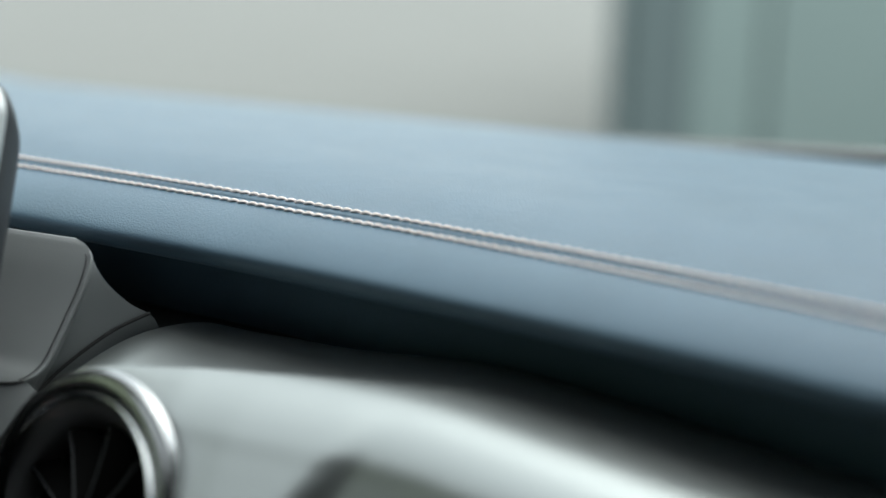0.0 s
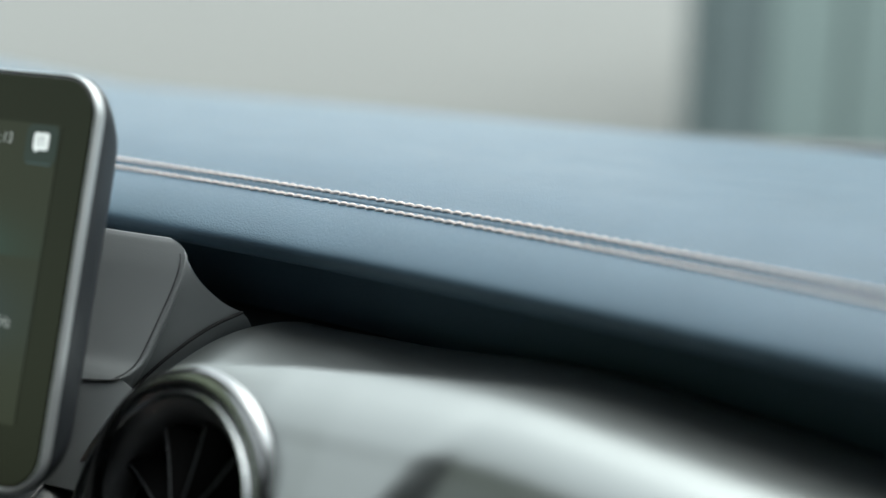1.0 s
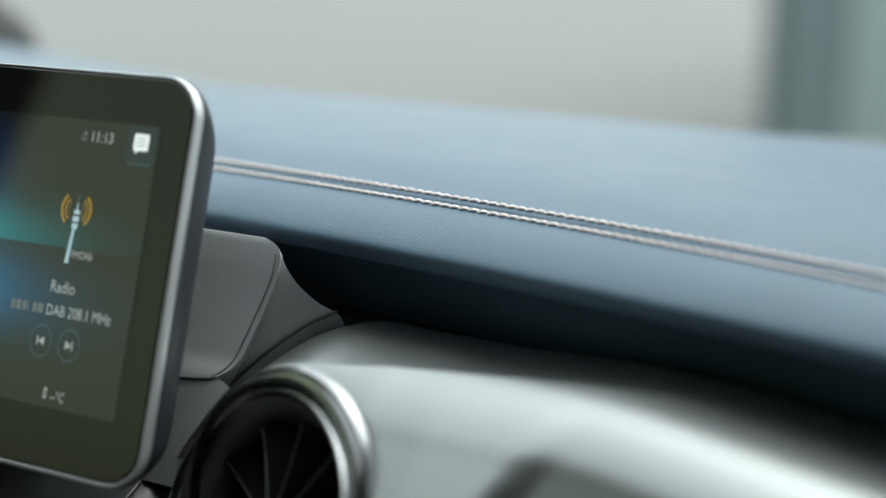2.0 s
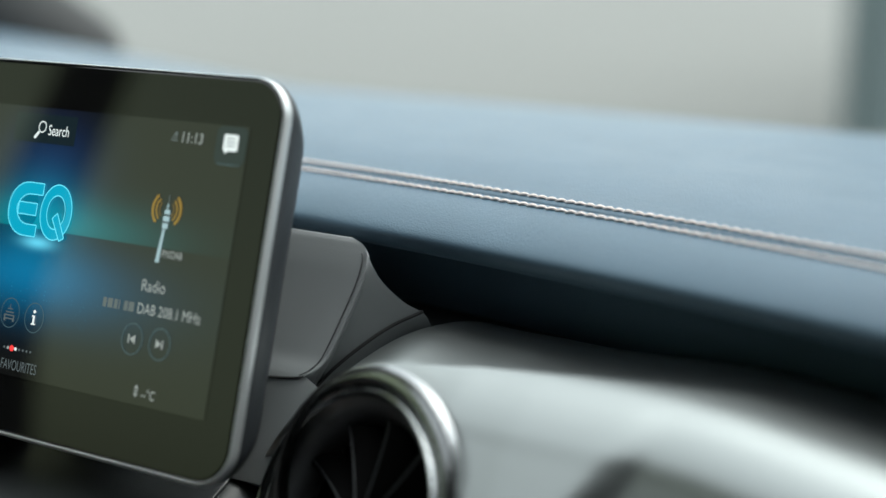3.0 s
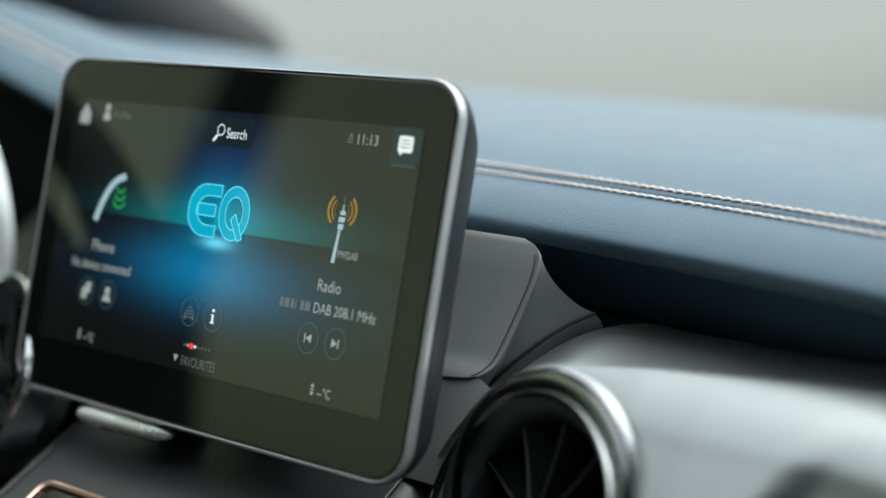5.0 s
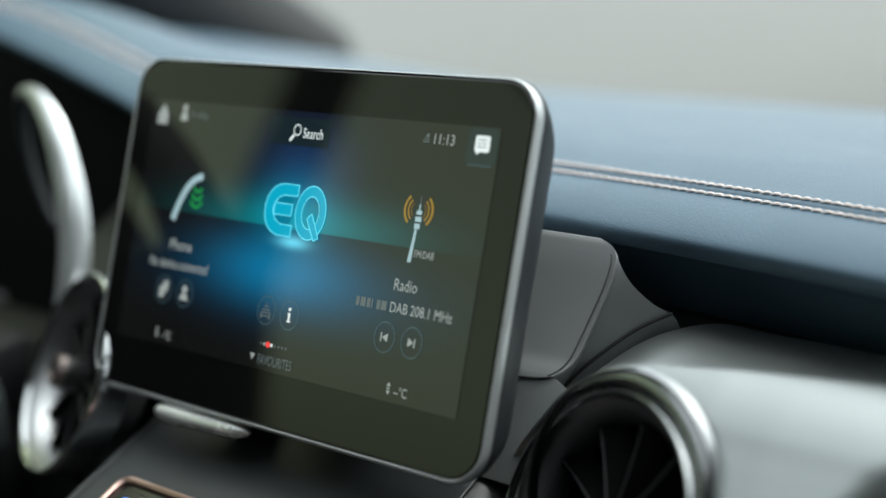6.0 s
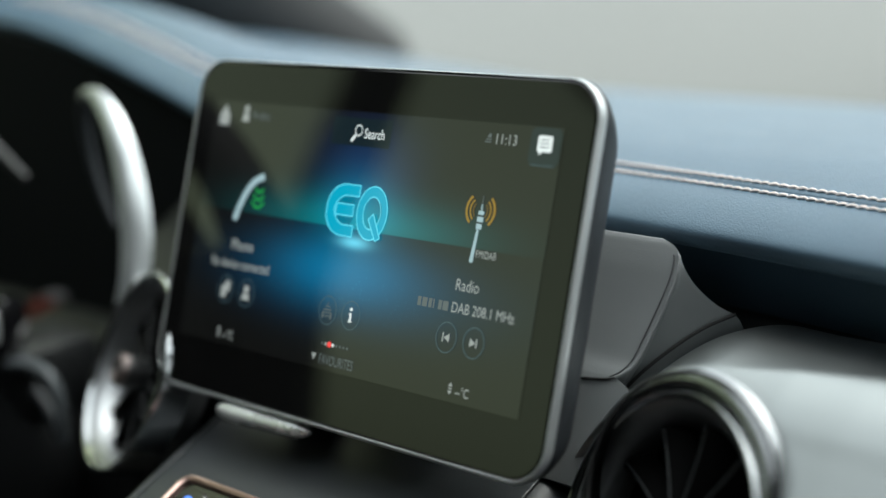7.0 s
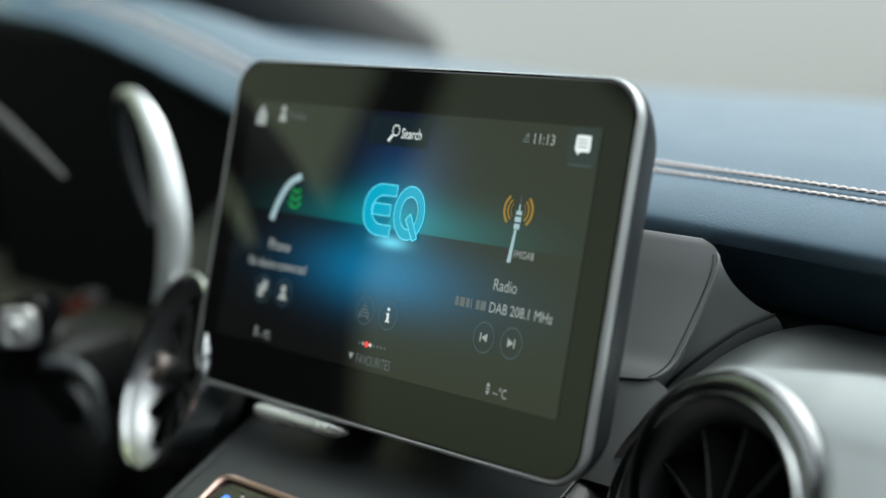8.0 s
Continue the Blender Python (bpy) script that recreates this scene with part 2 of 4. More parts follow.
dashboard = tagged(empty("dashboard", (0, 0.2, 1.2)), "navy blue leather dashboard pad with a pale double-stitched seam", "dashboard")
rear_pad = part("upper_pad", pad(PAD_BACK), BLUE, dashboard, local=False, sharp=60)
front_pad = part("front_pad", pad(PAD_FRONT), BLUE, dashboard, local=False, sharp=60)
part("seam_gap", tube([pad_point(-0.77 + 1.54 * i / 150, 0, -0.0036) for i in range(151)], 0.0007, 6), SEAM, dashboard, "dark groove between the two leather pieces", local=False)


def stitch_shape():
    """One slanted thread loop, thick in its middle."""
    pts, rad = [], []
    for i in range(6):
        q = i / 5
        pts.append((-0.0026 + 0.0052 * q, 0.0016 * (q - 0.5), -0.0004 + 0.0008 * math.sin(math.pi * q)))
        rad.append(0.00050 + 0.00050 * math.sin(math.pi * q))
    return tube(pts, rad, 6, flat=0.85)


def stitch_mesh():
    bm = stitch_shape()
    finish(bm)
    me = bpy.data.meshes.new("stitch")
    bm.to_mesh(me)
    bm.free()
    me.materials.append(THREAD)
    return me


STITCH = stitch_mesh()
PITCH = 0.0052


def stitch_place(x, row_dy, row_dz, turn):
    a, b = Vector(pad_point(x - 0.002, row_dy, row_dz)), Vector(pad_point(x + 0.002, row_dy, row_dz))
    d = (b - a).normalized()
    n = Vector((0, -0.1, 1)).normalized()
    s = n.cross(d).normalized()
    n = d.cross(s)
    return Matrix.Translation((a + b) / 2 + n * 0.0004) @ Matrix((d, s, n)).transposed().to_4x4() @ pose(0, 0, 0, 0, 0, turn)


def stitches(row_dy, row_dz, phase):
    """Single threads where the seam is near, the rest of the row joined."""
    rnd = random.Random(3 + int(phase * 1000))
    far = bmesh.new()
    x = -0.56 + phase
    while x < 0.60:
        m = stitch_place(x, row_dy, row_dz, rnd.uniform(-5, 5))
        if 0.0 < x < 0.545:
            ob = new("stitch", STITCH)
            ob.parent = dashboard
            ob.matrix_parent_inverse = dashboard.matrix_world.inverted()
            ob.matrix_basis = m
        else:
            bm = stitch_shape()
            bm.transform(m)
            me = bpy.data.meshes.new("thread")
            bm.to_mesh(me)
            bm.free()
            far.from_mesh(me)
            bpy.data.meshes.remove(me)
        x += PITCH * rnd.uniform(0.97, 1.03)
    rest = part("stitching", far, THREAD, dashboard, "pale thread row along the seam", local=False)
    rest["kind"] = "stuff"


# ---- silver trim panel ----
PANEL = [(0.13, 1.262), (0.108, 1.2725), (0.09, 1.2768), (0.075, 1.2789), (0.06, 1.2797), (0.046, 1.2798), (0.034, 1.2791), (0.024, 1.2768), (0.015, 1.2722), (0.007, 1.2660), (0.0, 1.2585), (-0.0070, 1.2510), (-0.0145, 1.2430), (-0.0220, 1.2345), (-0.0295, 1.2245), (-0.0365, 1.2110), (-0.0420, 1.190), (-0.0445, 1.15), (-0.042, 1.09)]


def ease(v):
    v = max(0.0, min(1.0, v))
    return v * v * (3 - 2 * v)


def panel_point(x, p):
    """The tube-like panel: a valley behind its crest, and a milled recess in its face."""
    dy = seam_y(x) - 0.1234
    short = max(0.0, 0.181 - x)
    end = -11 * short ** 2 - 0.063 * max(0.0, x - 0.22)
    swell = ease((x - 0.195) / 0.14)
    y = p[1] + 0.012 * swell + dy * max(0.0, min(1.0, (x - 0.1) / 0.15)) + 14 * short ** 2 * max(0.0, min(1.0, (1.274 - p[2]) / 0.03))
    behind_crest = y - (0.0215 + 0.13 * (x - 0.186))
    valley = 0.0088 * ease(behind_crest / 0.010) * (1 - 0.30 * ease((behind_crest - 0.015) / 0.05)) * (1 - ease((x - 0.235) / 0.13))
    cut = ease((x - 0.292 - 0.6 * (p[2] - 1.2732)) / 0.020) * ease((1.2840 - p[2]) / 0.052)
    cut *= 1 - 0.35 * ease((x - 0.316) / 0.10)
    lift = 0.0015 * ease((0.200 - x) / 0.055) * ease((y - 0.022) / 0.05)
    return (x, y + 0.0085 * cut, p[2] + end + lift + 0.0075 * swell - valley - 0.0024 * cut)


def panel_rows(x0, x1, n):
    prof = smooth_line([(0, y, z) for y, z in PANEL], 190)
    return [[panel_point(x0 + (x1 - x0) * i / n, p) for p in prof] for i in range(n + 1)]


def cut_round(bm, c, r, yaw, tilt, hood=None):
    """Cuts a round opening of radius r about the axis at c through a skin."""
    m = (Matrix.Translation(c) @ pose(0, 0, 0, -tilt, 0, -yaw))
    inv = m.inverted()
    at = {v: inv @ v.co for v in bm.verts}
    inside = {v for v, q in at.items() if math.hypot(q.x, q.z) < r and abs(q.y) < 0.07}
    bmesh.ops.delete(bm, geom=[f for f in bm.faces if all(v in inside for v in f.verts)], context='FACES')
    for v in inside:
        if v.is_valid:
            q = at[v]
            k = r / max(1e-5, math.hypot(q.x, q.z))
            v.co = m @ Vector((q.x * k, q.y, q.z * k))


panel_skin = grid(panel_rows(0.085, 0.78, 420))
cut_round(panel_skin, (0.1885, -0.0085, 1.2305), 0.0470, 13.5, 20.5)
cut_round(panel_skin, (0.1777, -0.015, 1.2172), 0.0570, 22, 26.5)
trim_panel = tagged(part("trim_panel", panel_skin, SILVER, sharp=50), "brushed silver trim panel under the leather pad", "trim panel")
bend = trim_panel.modifiers.new("thickness", 'SOLIDIFY')
bend.thickness, bend.offset = 0.002, 0.0

# ---- display binnacle behind the screen ----
binnacle = tagged(empty("display_binnacle", (0, 0.07, 1.22)), "grey leather-covered binnacle with a sewn edge behind the display", "binnacle")


POD_EDGE = [(0.1293, 0.0740, 1.3113), (0.1355, 0.0725, 1.3094), (0.1391, 0.0710, 1.3068), (0.1410, 0.0695, 1.3042), (0.1415, 0.0665, 1.2989), (0.1406, 0.0625, 1.2913), (0.1385, 0.0570, 1.2815), (0.1360, 0.0500, 1.2701), (0.1337, 0.0445, 1.2617), (0.1305, 0.0400, 1.2574), (0.1266, 0.0375, 1.2551)]
POD_SWOOP = [(0.1410, 0.0695, 1.3042), (0.1420, 0.0715, 1.2991), (0.1442, 0.0745, 1.2927), (0.1476, 0.0780, 1.2869), (0.1524, 0.0820, 1.2811), (0.1584, 0.0860, 1.2771)]
POD_RIM = [(0.1584, 0.0860, 1.2769), (0.1470, 0.0770, 1.2708), (0.1374, 0.0675, 1.2630), (0.1278, 0.0580, 1.2532), (0.1202, 0.0525, 1.2439), (0.1156, 0.0505, 1.2390), (0.1136, 0.0490, 1.2335), (0.1131, 0.0475, 1.2275)]
POD_SEAM = [(0.1269, 0.0370, 1.2556), (0.1215, 0.0358, 1.2542), (0.1095, 0.0348, 1.2529), (0.0968, 0.0344, 1.2518), (0.05, 0.0340, 1.2480), (0.0, 0.0338, 1.2475)]


def flip(p):
    return Vector((-p.x, p.y, p.z))


def pod_front():
    """The pillow-like face, curling away over its top and side."""
    edge = smooth_line(POD_EDGE, 44)
    rows = []
    for e in edge:
        row = []
        for i in range(25):
            t = -1 + 2 * i / 24
            bulge = 1 - t * t
            row.append(Vector((e.x * t, e.y - 0.003 * bulge, e.z + 0.0016 * bulge)))
        out = [e + Vector((-0.0004, 0.0010, -0.0006)), e + Vector((-0.0024, 0.003, -0.0022)), e + Vector((-0.008, 0.009, -0.007))]
        rows.append([flip(p) for p in out[::-1]] + row + out)
    crown = [[p + Vector((-6 * p.x * dy, dy, dz)) for p in rows[0]] for dy, dz in ((0.034, -0.022), (0.018, -0.0095), (0.0075, -0.0032), (0.0025, -0.0007))]
    skirt = [[p + Vector((0.06 * p.x, dy, dz)) for p in rows[-1]] for dy, dz in ((-0.0018, -0.003), (-0.0055, -0.010), (-0.0120, -0.022), (-0.0240, -0.045))]
    return crown + rows + skirt


def pod_flank(side):
    """The hollow flank between the welt and the silver panel."""
    edge = smooth_line(POD_EDGE[3:], 36)
    rim = smooth_line(POD_RIM, 36)
    swoop = smooth_line(POD_SWOOP, 17)
    rows = []
    for k, (e, r) in enumerate(zip(edge, rim)):
        s = k / 35
        row = []
        for j in range(17):
            q = j / 16
            hollow = (swoop[j] - swoop[0].lerp(swoop[-1], q)) * (1 - s) ** 1.3
            row.append(e.lerp(r, q) + hollow + Vector((-0.001, 0.003, -0.002)) * math.sin(math.pi * q) * s)
        row.append(r + Vector((0.0016, 0.002, -0.003)))
        row.append(r + Vector((0.002, 0.006, -0.010)))
        rows.append(row)
    back = [[p + Vector((-0.9 * dy, dy, -0.75 * dy)) for p in rows[0]] for dy in (0.016, 0.006, 0.0015)]
    foot = [[p + Vector((0, 0.001, dz)) for p in rows[-1]] for dz in (-0.012, -0.04)]
    rows = back + rows + foot
    return rows if side > 0 else [[flip(p) for p in row[::-1]] for row in rows]


cover = part("cover", thick_grid(pod_front(), (-0.008, 0.008, -0.006)), GREY_LEATHER, binnacle, "smooth grey leather face", local=False, sharp=75)
for side in (1, -1):
    part("flank", thick_grid(pod_flank(side), (-0.003 * side, 0.005, -0.004)), GREY_LEATHER, binnacle, "hollow grey leather flank", local=False, sharp=75)
    line = [p if side > 0 else flip(p) for p in smooth_line(POD_EDGE[2:], 60)]
    part("piping", tube([p + Vector((-0.0004 * side, -0.0006, 0.0004)) for p in line], [0.0002 + 0.0005 * min(1, k / 10) for k in range(60)], 8), GREY_LEATHER, binnacle, "raised grey leather welt", local=False)
    part("stitch_groove", tube([p + Vector((-0.0032 * side, -0.0004, 0.0002)) for p in line[4:]], 0.00035, 6), GROOVE, binnacle, "fine pressed line beside the welt", local=False)
    gap = [p if side > 0 else flip(p) for p in smooth_line(POD_RIM, 60)]
    part("edge_gap", tube([p + Vector((0.0014 * side, -0.0010, 0.0006)) for p in gap], 0.0009, 6), SEAM, binnacle, "black gap along the trim panel", local=False)
seam_half = smooth_line(POD_SEAM, 40)
part("seam", tube(seam_half + [flip(p) for p in seam_half[-2::-1]], [0.0002 + 0.0005 * min(1, min(i, 78 - i) / 8) for i in range(79)], 6), SEAM, binnacle, "dark seam line", local=False)

# ---- air vents ----


def air_vent(at, yaw, tilt, label):
    vent = tagged(empty("air_vent", at, pose(0, 0, 0, -tilt, 0, -yaw)), label, "air vent", "round dashboard vents")
    cone = [(0.0452, 0.034), (0.0455, 0.0200), (0.0470, 0.0125), (0.0500, 0.0062), (0.0541, 0.0020)]
    part("cone", revolve([(p.x, p.y) for p in smooth_line([(r, y, 0) for r, y in cone], 24)], 128), CONE, vent, "dark chrome inner cone")
    ring = [(0.0541, 0.0020), (0.0552, 0.0003), (0.0563, -0.0006), (0.0574, -0.0002), (0.0580, 0.0014), (0.0579, 0.006), (0.0560, 0.02)]
    part("ring", revolve([(p.x, p.y) for p in smooth_line([(r, y, 0) for r, y in ring], 40)], 128), CHROME, vent, "polished chrome ring")
    part("barrel", revolve([(0.0450, 0.022), (0.0447, 0.03), (0.043, 0.045), (0.02, 0.05), (0.0005, 0.05)], 64), BLADE, vent, "inner barrel, near-black with its shade put into the colour")
    hub = part("knob", revolve([(0.0005, -0.004), (0.006, -0.004), (0.0085, -0.0032), (0.0098, -0.001), (0.010, 0.004), (0.0095, 0.03)], 40), BLACK, vent, "small black centre knob")
    part("knob_cap", revolve([(0.0004, -0.0050), (0.0040, -0.0049), (0.0046, -0.0044), (0.0046, -0.003)], 32), BLACK, hub)
    part("knob_ring", revolve([(0.0050, -0.0036), (0.0058, -0.0054), (0.0072, -0.0058), (0.0086, -0.0048), (0.0096, -0.0022), (0.0099, 0.002)], 40), KNOB, hub, "dull rose-grey knob ring")
    for i in range(11):
        a = 2 * math.pi * i / 11 + 0.37
        rows = []
        for j in range(9):
            r = 0.0095 + (0.0465 - 0.0095) * j / 8
            b = a + 0.10 * j / 8
            w = 0.0045 + 0.0035 * j / 8
            row = []
            for off, dep in ((-1, 0.014), (-0.3, 0.0075), (0.25, 0.0055), (0.5, 0.0065), (0.2, 0.010), (-0.5, 0.017)):
                t = (-math.sin(b), math.cos(b))
                row.append((r * math.cos(b) + off * w * t[0], dep + 0.006, r * math.sin(b) + off * w * t[1]))
            rows.append(row)
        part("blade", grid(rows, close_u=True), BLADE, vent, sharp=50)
        edge = [(r * math.cos(a + 0.10 * s), 0.0112, r * math.sin(a + 0.10 * s)) for r, s in [(0.0098 + 0.0360 * j / 6, j / 6) for j in range(7)]]
        part("blade_edge", tube([(x + 0.0012 * -math.sin(a), y, z + 0.0012 * math.cos(a)) for x, y, z in edge], 0.0004, 6), BLADE_EDGE, vent, "thin blade edge, the light on it put into its grey")
    return vent


vent_right = air_vent((0.1777, -0.015, 1.2172), 22, 26.5, "round turbine air vent with chrome ring in the silver panel")
vent_left = air_vent((-0.1705, -0.0145, 1.2180), 22, 26.5, "round turbine air vent with chrome ring beside the instrument trim")


def collar_loops():
    def circle(c, r, yaw, tilt):
        m = Matrix.Translation(c) @ pose(0, 0, 0, -tilt, 0, -yaw)
        return [m @ Vector((r * math.cos(a), 0, r * math.sin(a))) for a in [2 * math.pi * j / 96 for j in range(96)]]
    out = []
    for s in [i / 10 for i in range(11)]:
        c = Vector((0.1797, -0.0100, 1.2210)).lerp(Vector((0.1885, -0.0115, 1.2320)), s)
        out.append(circle(c + Vector((0, -0.0035 * math.sin(math.pi * s), 0)), 0.0525 + (0.0490 - 0.0525) * s, 20 - 6 * s, 25 - 4.5 * s))
    out.append(circle(Vector((0.1888, -0.005, 1.2323)), 0.0494, 14, 20))
    return out


vent_collar = tagged(part("vent_collar", loft(collar_loops(), False, False), COLLAR), "chrome crescent collar behind the round vent", "vent collar")
lip = collar_loops()[-2]
part("collar_gap", tube([p + (p - Vector((0.1885, -0.0115, 1.2320))).normalized() * 0.0011 + Vector((0, -0.0012, 0.0004)) for p in lip] + [lip[0] + (lip[0] - Vector((0.1885, -0.0115, 1.2320))).normalized() * 0.0011 + Vector((0, -0.0012, 0.0004))], 0.0009, 6, caps=False), SEAM, vent_collar, "dark gap round the collar")

# ---- media display ----
TILT = 19.0
display = tagged(empty("media_display", (0, 0, 1.30), pose(0, 0, 0, -TILT, 0, 0)), "free-standing black glass media display in a silver bezel, switched on", "display")
D = (-0.1285, 0.1295, -0.0785, 0.0942, 0.017)


def plate(loop_insets, material, name, label="", cap_first=True, cap_last=True, top=1.0):
    loops = []
    for inset, y in loop_insets:
        u0, u1, v0, v1, r = D
        loops.append([(u, y, v) for u, v in rounded(u0 + inset, u1 - inset, v0 + inset, v1 - inset * (top if inset < 0 else 1.0), max(0.003, r - inset), 10)])
    return part(name, loft(loops, cap_first, cap_last), material, display, label, sharp=40)


glass = plate([(0.0009, 0.004), (0.0006, 0.0006), (0.0010, 0.0002), (0.0016, 0.0)], GLASS, "front_glass", "glossy black cover glass")
plate([(0.0005, 0.003), (0.0004, 0.0003), (0.0001, -0.0002), (-0.0006, -0.0001), (-0.0014, 0.0008), (-0.0018, 0.0020), (-0.0019, 0.0034), (-0.0014, 0.0046), (0.0004, 0.0052)], BEZEL, "bezel", "satin silver bezel", False, False, top=0.35)
shell_loops = []
for side_in, top_in, r, y in ((-0.0008, -0.0008, 0.0178, 0.0048), (-0.0014, -0.0013, 0.0184, 0.0060), (-0.0014, -0.0006, 0.0200, 0.0095), (-0.0010, 0.0012, 0.0225, 0.0135), (-0.0002, 0.0040, 0.0250, 0.0175), (0.0022, 0.0085, 0.0265, 0.0212), (0.0070, 0.0150, 0.0270, 0.0242), (0.016, 0.025, 0.0265, 0.0265), (0.034, 0.042, 0.02, 0.028)):
    shell_loops.append([(u, y, v) for u, v in rounded(D[0] + side_in, D[1] - side_in, D[2] + side_in, D[3] - top_in, r, 10)])
part("back_shell", loft(shell_loops), SHELL, display, "dark grey plastic rear housing", sharp=40)
stand_bm = block(-0.06, 0.06, 0.020, 0.075, -0.03, 0.02, 0.006)
part("mount", stand_bm, SHELL, display)

# the lit picture area
A = (-0.1137, 0.1137, -0.0522, 0.0728)


def picture_material():
    m = bpy.data.materials.new("display_picture")
    m.use_nodes = True
    t = m.node_tree
    b = t.nodes["Principled BSDF"]
    b.inputs["Base Color"].default_value = (0.006, 0.006, 0.006, 1)
    b.inputs["Roughness"].default_value = 0.04
    b.inputs["Specular IOR Level"].default_value = 0.95
    co = t.nodes.new("ShaderNodeTexCoord")
    sep = t.nodes.new("ShaderNodeSeparateXYZ")
    t.links.new(co.outputs["Object"], sep.inputs[0])

    def math_node(op, a, c, d=None):
        n = t.nodes.new("ShaderNodeMath")
        n.operation = op
        for i, v in enumerate((a, c, d)):
            if v is None:
                continue
            if isinstance(v, (int, float)):
                n.inputs[i].default_value = v
            else:
                t.links.new(v, n.inputs[i])
        return n.outputs[0]

    def blob(u, v, su, sv):
        du = math_node('DIVIDE', math_node('SUBTRACT', sep.outputs[0], u), su)
        dv = math_node('DIVIDE', math_node('SUBTRACT', sep.outputs[2], v), sv)
        q = math_node('ADD', math_node('MULTIPLY', du, du), math_node('MULTIPLY', dv, dv))
        return math_node('POWER', 2.718, math_node('MULTIPLY', q, -1))

    def gate(v, lo, hi):
        n = t.nodes.new("ShaderNodeMapRange")
        n.interpolation_type = 'SMOOTHSTEP'
        t.links.new(v, n.inputs["Value"])
        n.inputs["From Min"].default_value, n.inputs["From Max"].default_value = lo, hi
        return n.outputs["Result"]

    above = gate(sep.outputs[2], 0.0162, 0.0168)
    below = math_node('SUBTRACT', 1.0, above)
    cell = t.nodes.new("ShaderNodeTexVoronoi")
    cell.inputs["Scale"].default_value, cell.inputs["Randomness"].default_value = 520, 0.25
    t.links.new(co.outputs["Object"], cell.inputs["Vector"])
    dots = math_node('SUBTRACT', 1.0, gate(cell.outputs["Distance"], 0.12, 0.26))
    total = None
    for k, (mask, shape, color) in enumerate((
            (above, blob(0.002, 0.0185, 0.058, 0.0125), (0.004, 0.105, 0.115)),
            (above, blob(0.002, 0.045, 0.028, 0.022), (0.004, 0.014, 0.05)),
            (below, blob(-0.004, -0.003, 0.042, 0.0150), (0.003, 0.072, 0.145)),
            (below, blob(0.004, -0.009, 0.066, 0.017), (0.001, 0.028, 0.065)),
            (below, math_node('MULTIPLY', dots, blob(0.004, -0.012, 0.055, 0.011)), (0.02, 0.11, 0.16)),
            (below, blob(0.002, 0.0102, 0.0095, 0.0028), (0.10, 0.34, 0.42)),
            (None, blob(0.0005, 0.025, 0.0235, 0.0165), (0.003, 0.085, 0.14)),
            (None, blob(0.0, 0.0, 5, 5), (0.0022, 0.0022, 0.0020)))):
        f = math_node('MULTIPLY', shape, mask) if mask is not None else shape
        sc = t.nodes.new("ShaderNodeVectorMath")
        sc.operation = 'SCALE'
        sc.inputs[0].default_value = color
        t.links.new(f, sc.inputs["Scale"])
        if total is None:
            total = sc.outputs[0]
        else:
            ad = t.nodes.new("ShaderNodeVectorMath")
            ad.operation = 'ADD'
            t.links.new(total, ad.inputs[0])
            t.links.new(sc.outputs[0], ad.inputs[1])
            total = ad.outputs[0]
    t.links.new(total, b.inputs["Emission Color"])
    b.inputs["Emission Strength"].default_value = 0.80
    return m


def flat(polys, y):
    """Flat shapes of (u, v) outlines, a hair in front of the glass."""
    bm = bmesh.new()
    for poly in polys:
        f = bm.faces.new([bm.verts.new((u, y, v)) for u, v in poly])
        f.normal_update()
    return bm


def ink(name, polys, material, y=-0.0006, parent=None, label=""):
    bm = flat(polys, y)
    me = bpy.data.meshes.new(name)
    for f in bm.faces:
        if f.normal.y > 0:
            f.normal_flip()
    bm.to_mesh(me)
    bm.free()
    me.materials.append(material)
    ob = new(name, me)
    ob.parent = parent or display
    if label:
        ob["label"] = label
    return ob


picture = ink("lit_screen", [[(A[0], A[2]), (A[1], A[2]), (A[1], A[3]), (A[0], A[3])]], picture_material(), -0.0003, label="lit picture with a blue glow on dark grey")


def text(name, words, u0, u1, v0, v1, material, y=-0.0006):
    """Words in the built-in font, set to fill the box u0..u1, v0..v1."""
    cu = bpy.data.curves.new(name, 'FONT')
    cu.body = words
    cu.resolution_u = 3
    tmp = bpy.data.objects.new(name, cu)
    scene.collection.objects.link(tmp)
    me = bpy.data.meshes.new_from_object(tmp.evaluated_get(bpy.context.evaluated_depsgraph_get()))
    bpy.data.objects.remove(tmp)
    xs, ys = [v.co.x for v in me.vertices], [v.co.y for v in me.vertices]
    a, b = (u1 - u0) / (max(xs) - min(xs)), (v1 - v0) / (max(ys) - min(ys))
    me.transform(Matrix(((a, 0, 0, u0 - a * min(xs)), (0, 0, 0, y), (0, b, 0, v0 - b * min(ys)), (0, 0, 0, 1))))
    me.materials.clear()
    me.materials.append(material)
    ob = new(name, me)
    ob.parent = display
    return ob


def disc(u, v, r, n=28, ru=None):
    return [(u + (ru or r) * math.cos(2 * math.pi * i / n), v + r * math.sin(2 * math.pi * i / n)) for i in range(n)]


def hoop(u, v, r, w, a0=0, a1=360, n=40, ru=1.0):
    """Quads of a ring or arc."""
    out = []
    for i in range(n):
        p, q = radians(a0 + (a1 - a0) * i / n), radians(a0 + (a1 - a0) * (i + 1) / n)
        out.append([(u + ru * (r - w) * math.cos(p), v + (r - w) * math.sin(p)), (u + ru * r * math.cos(p), v + r * math.sin(p)),
                    (u + ru * r * math.cos(q), v + r * math.sin(q)), (u + ru * (r - w) * math.cos(q), v + (r - w) * math.sin(q))])
    return out


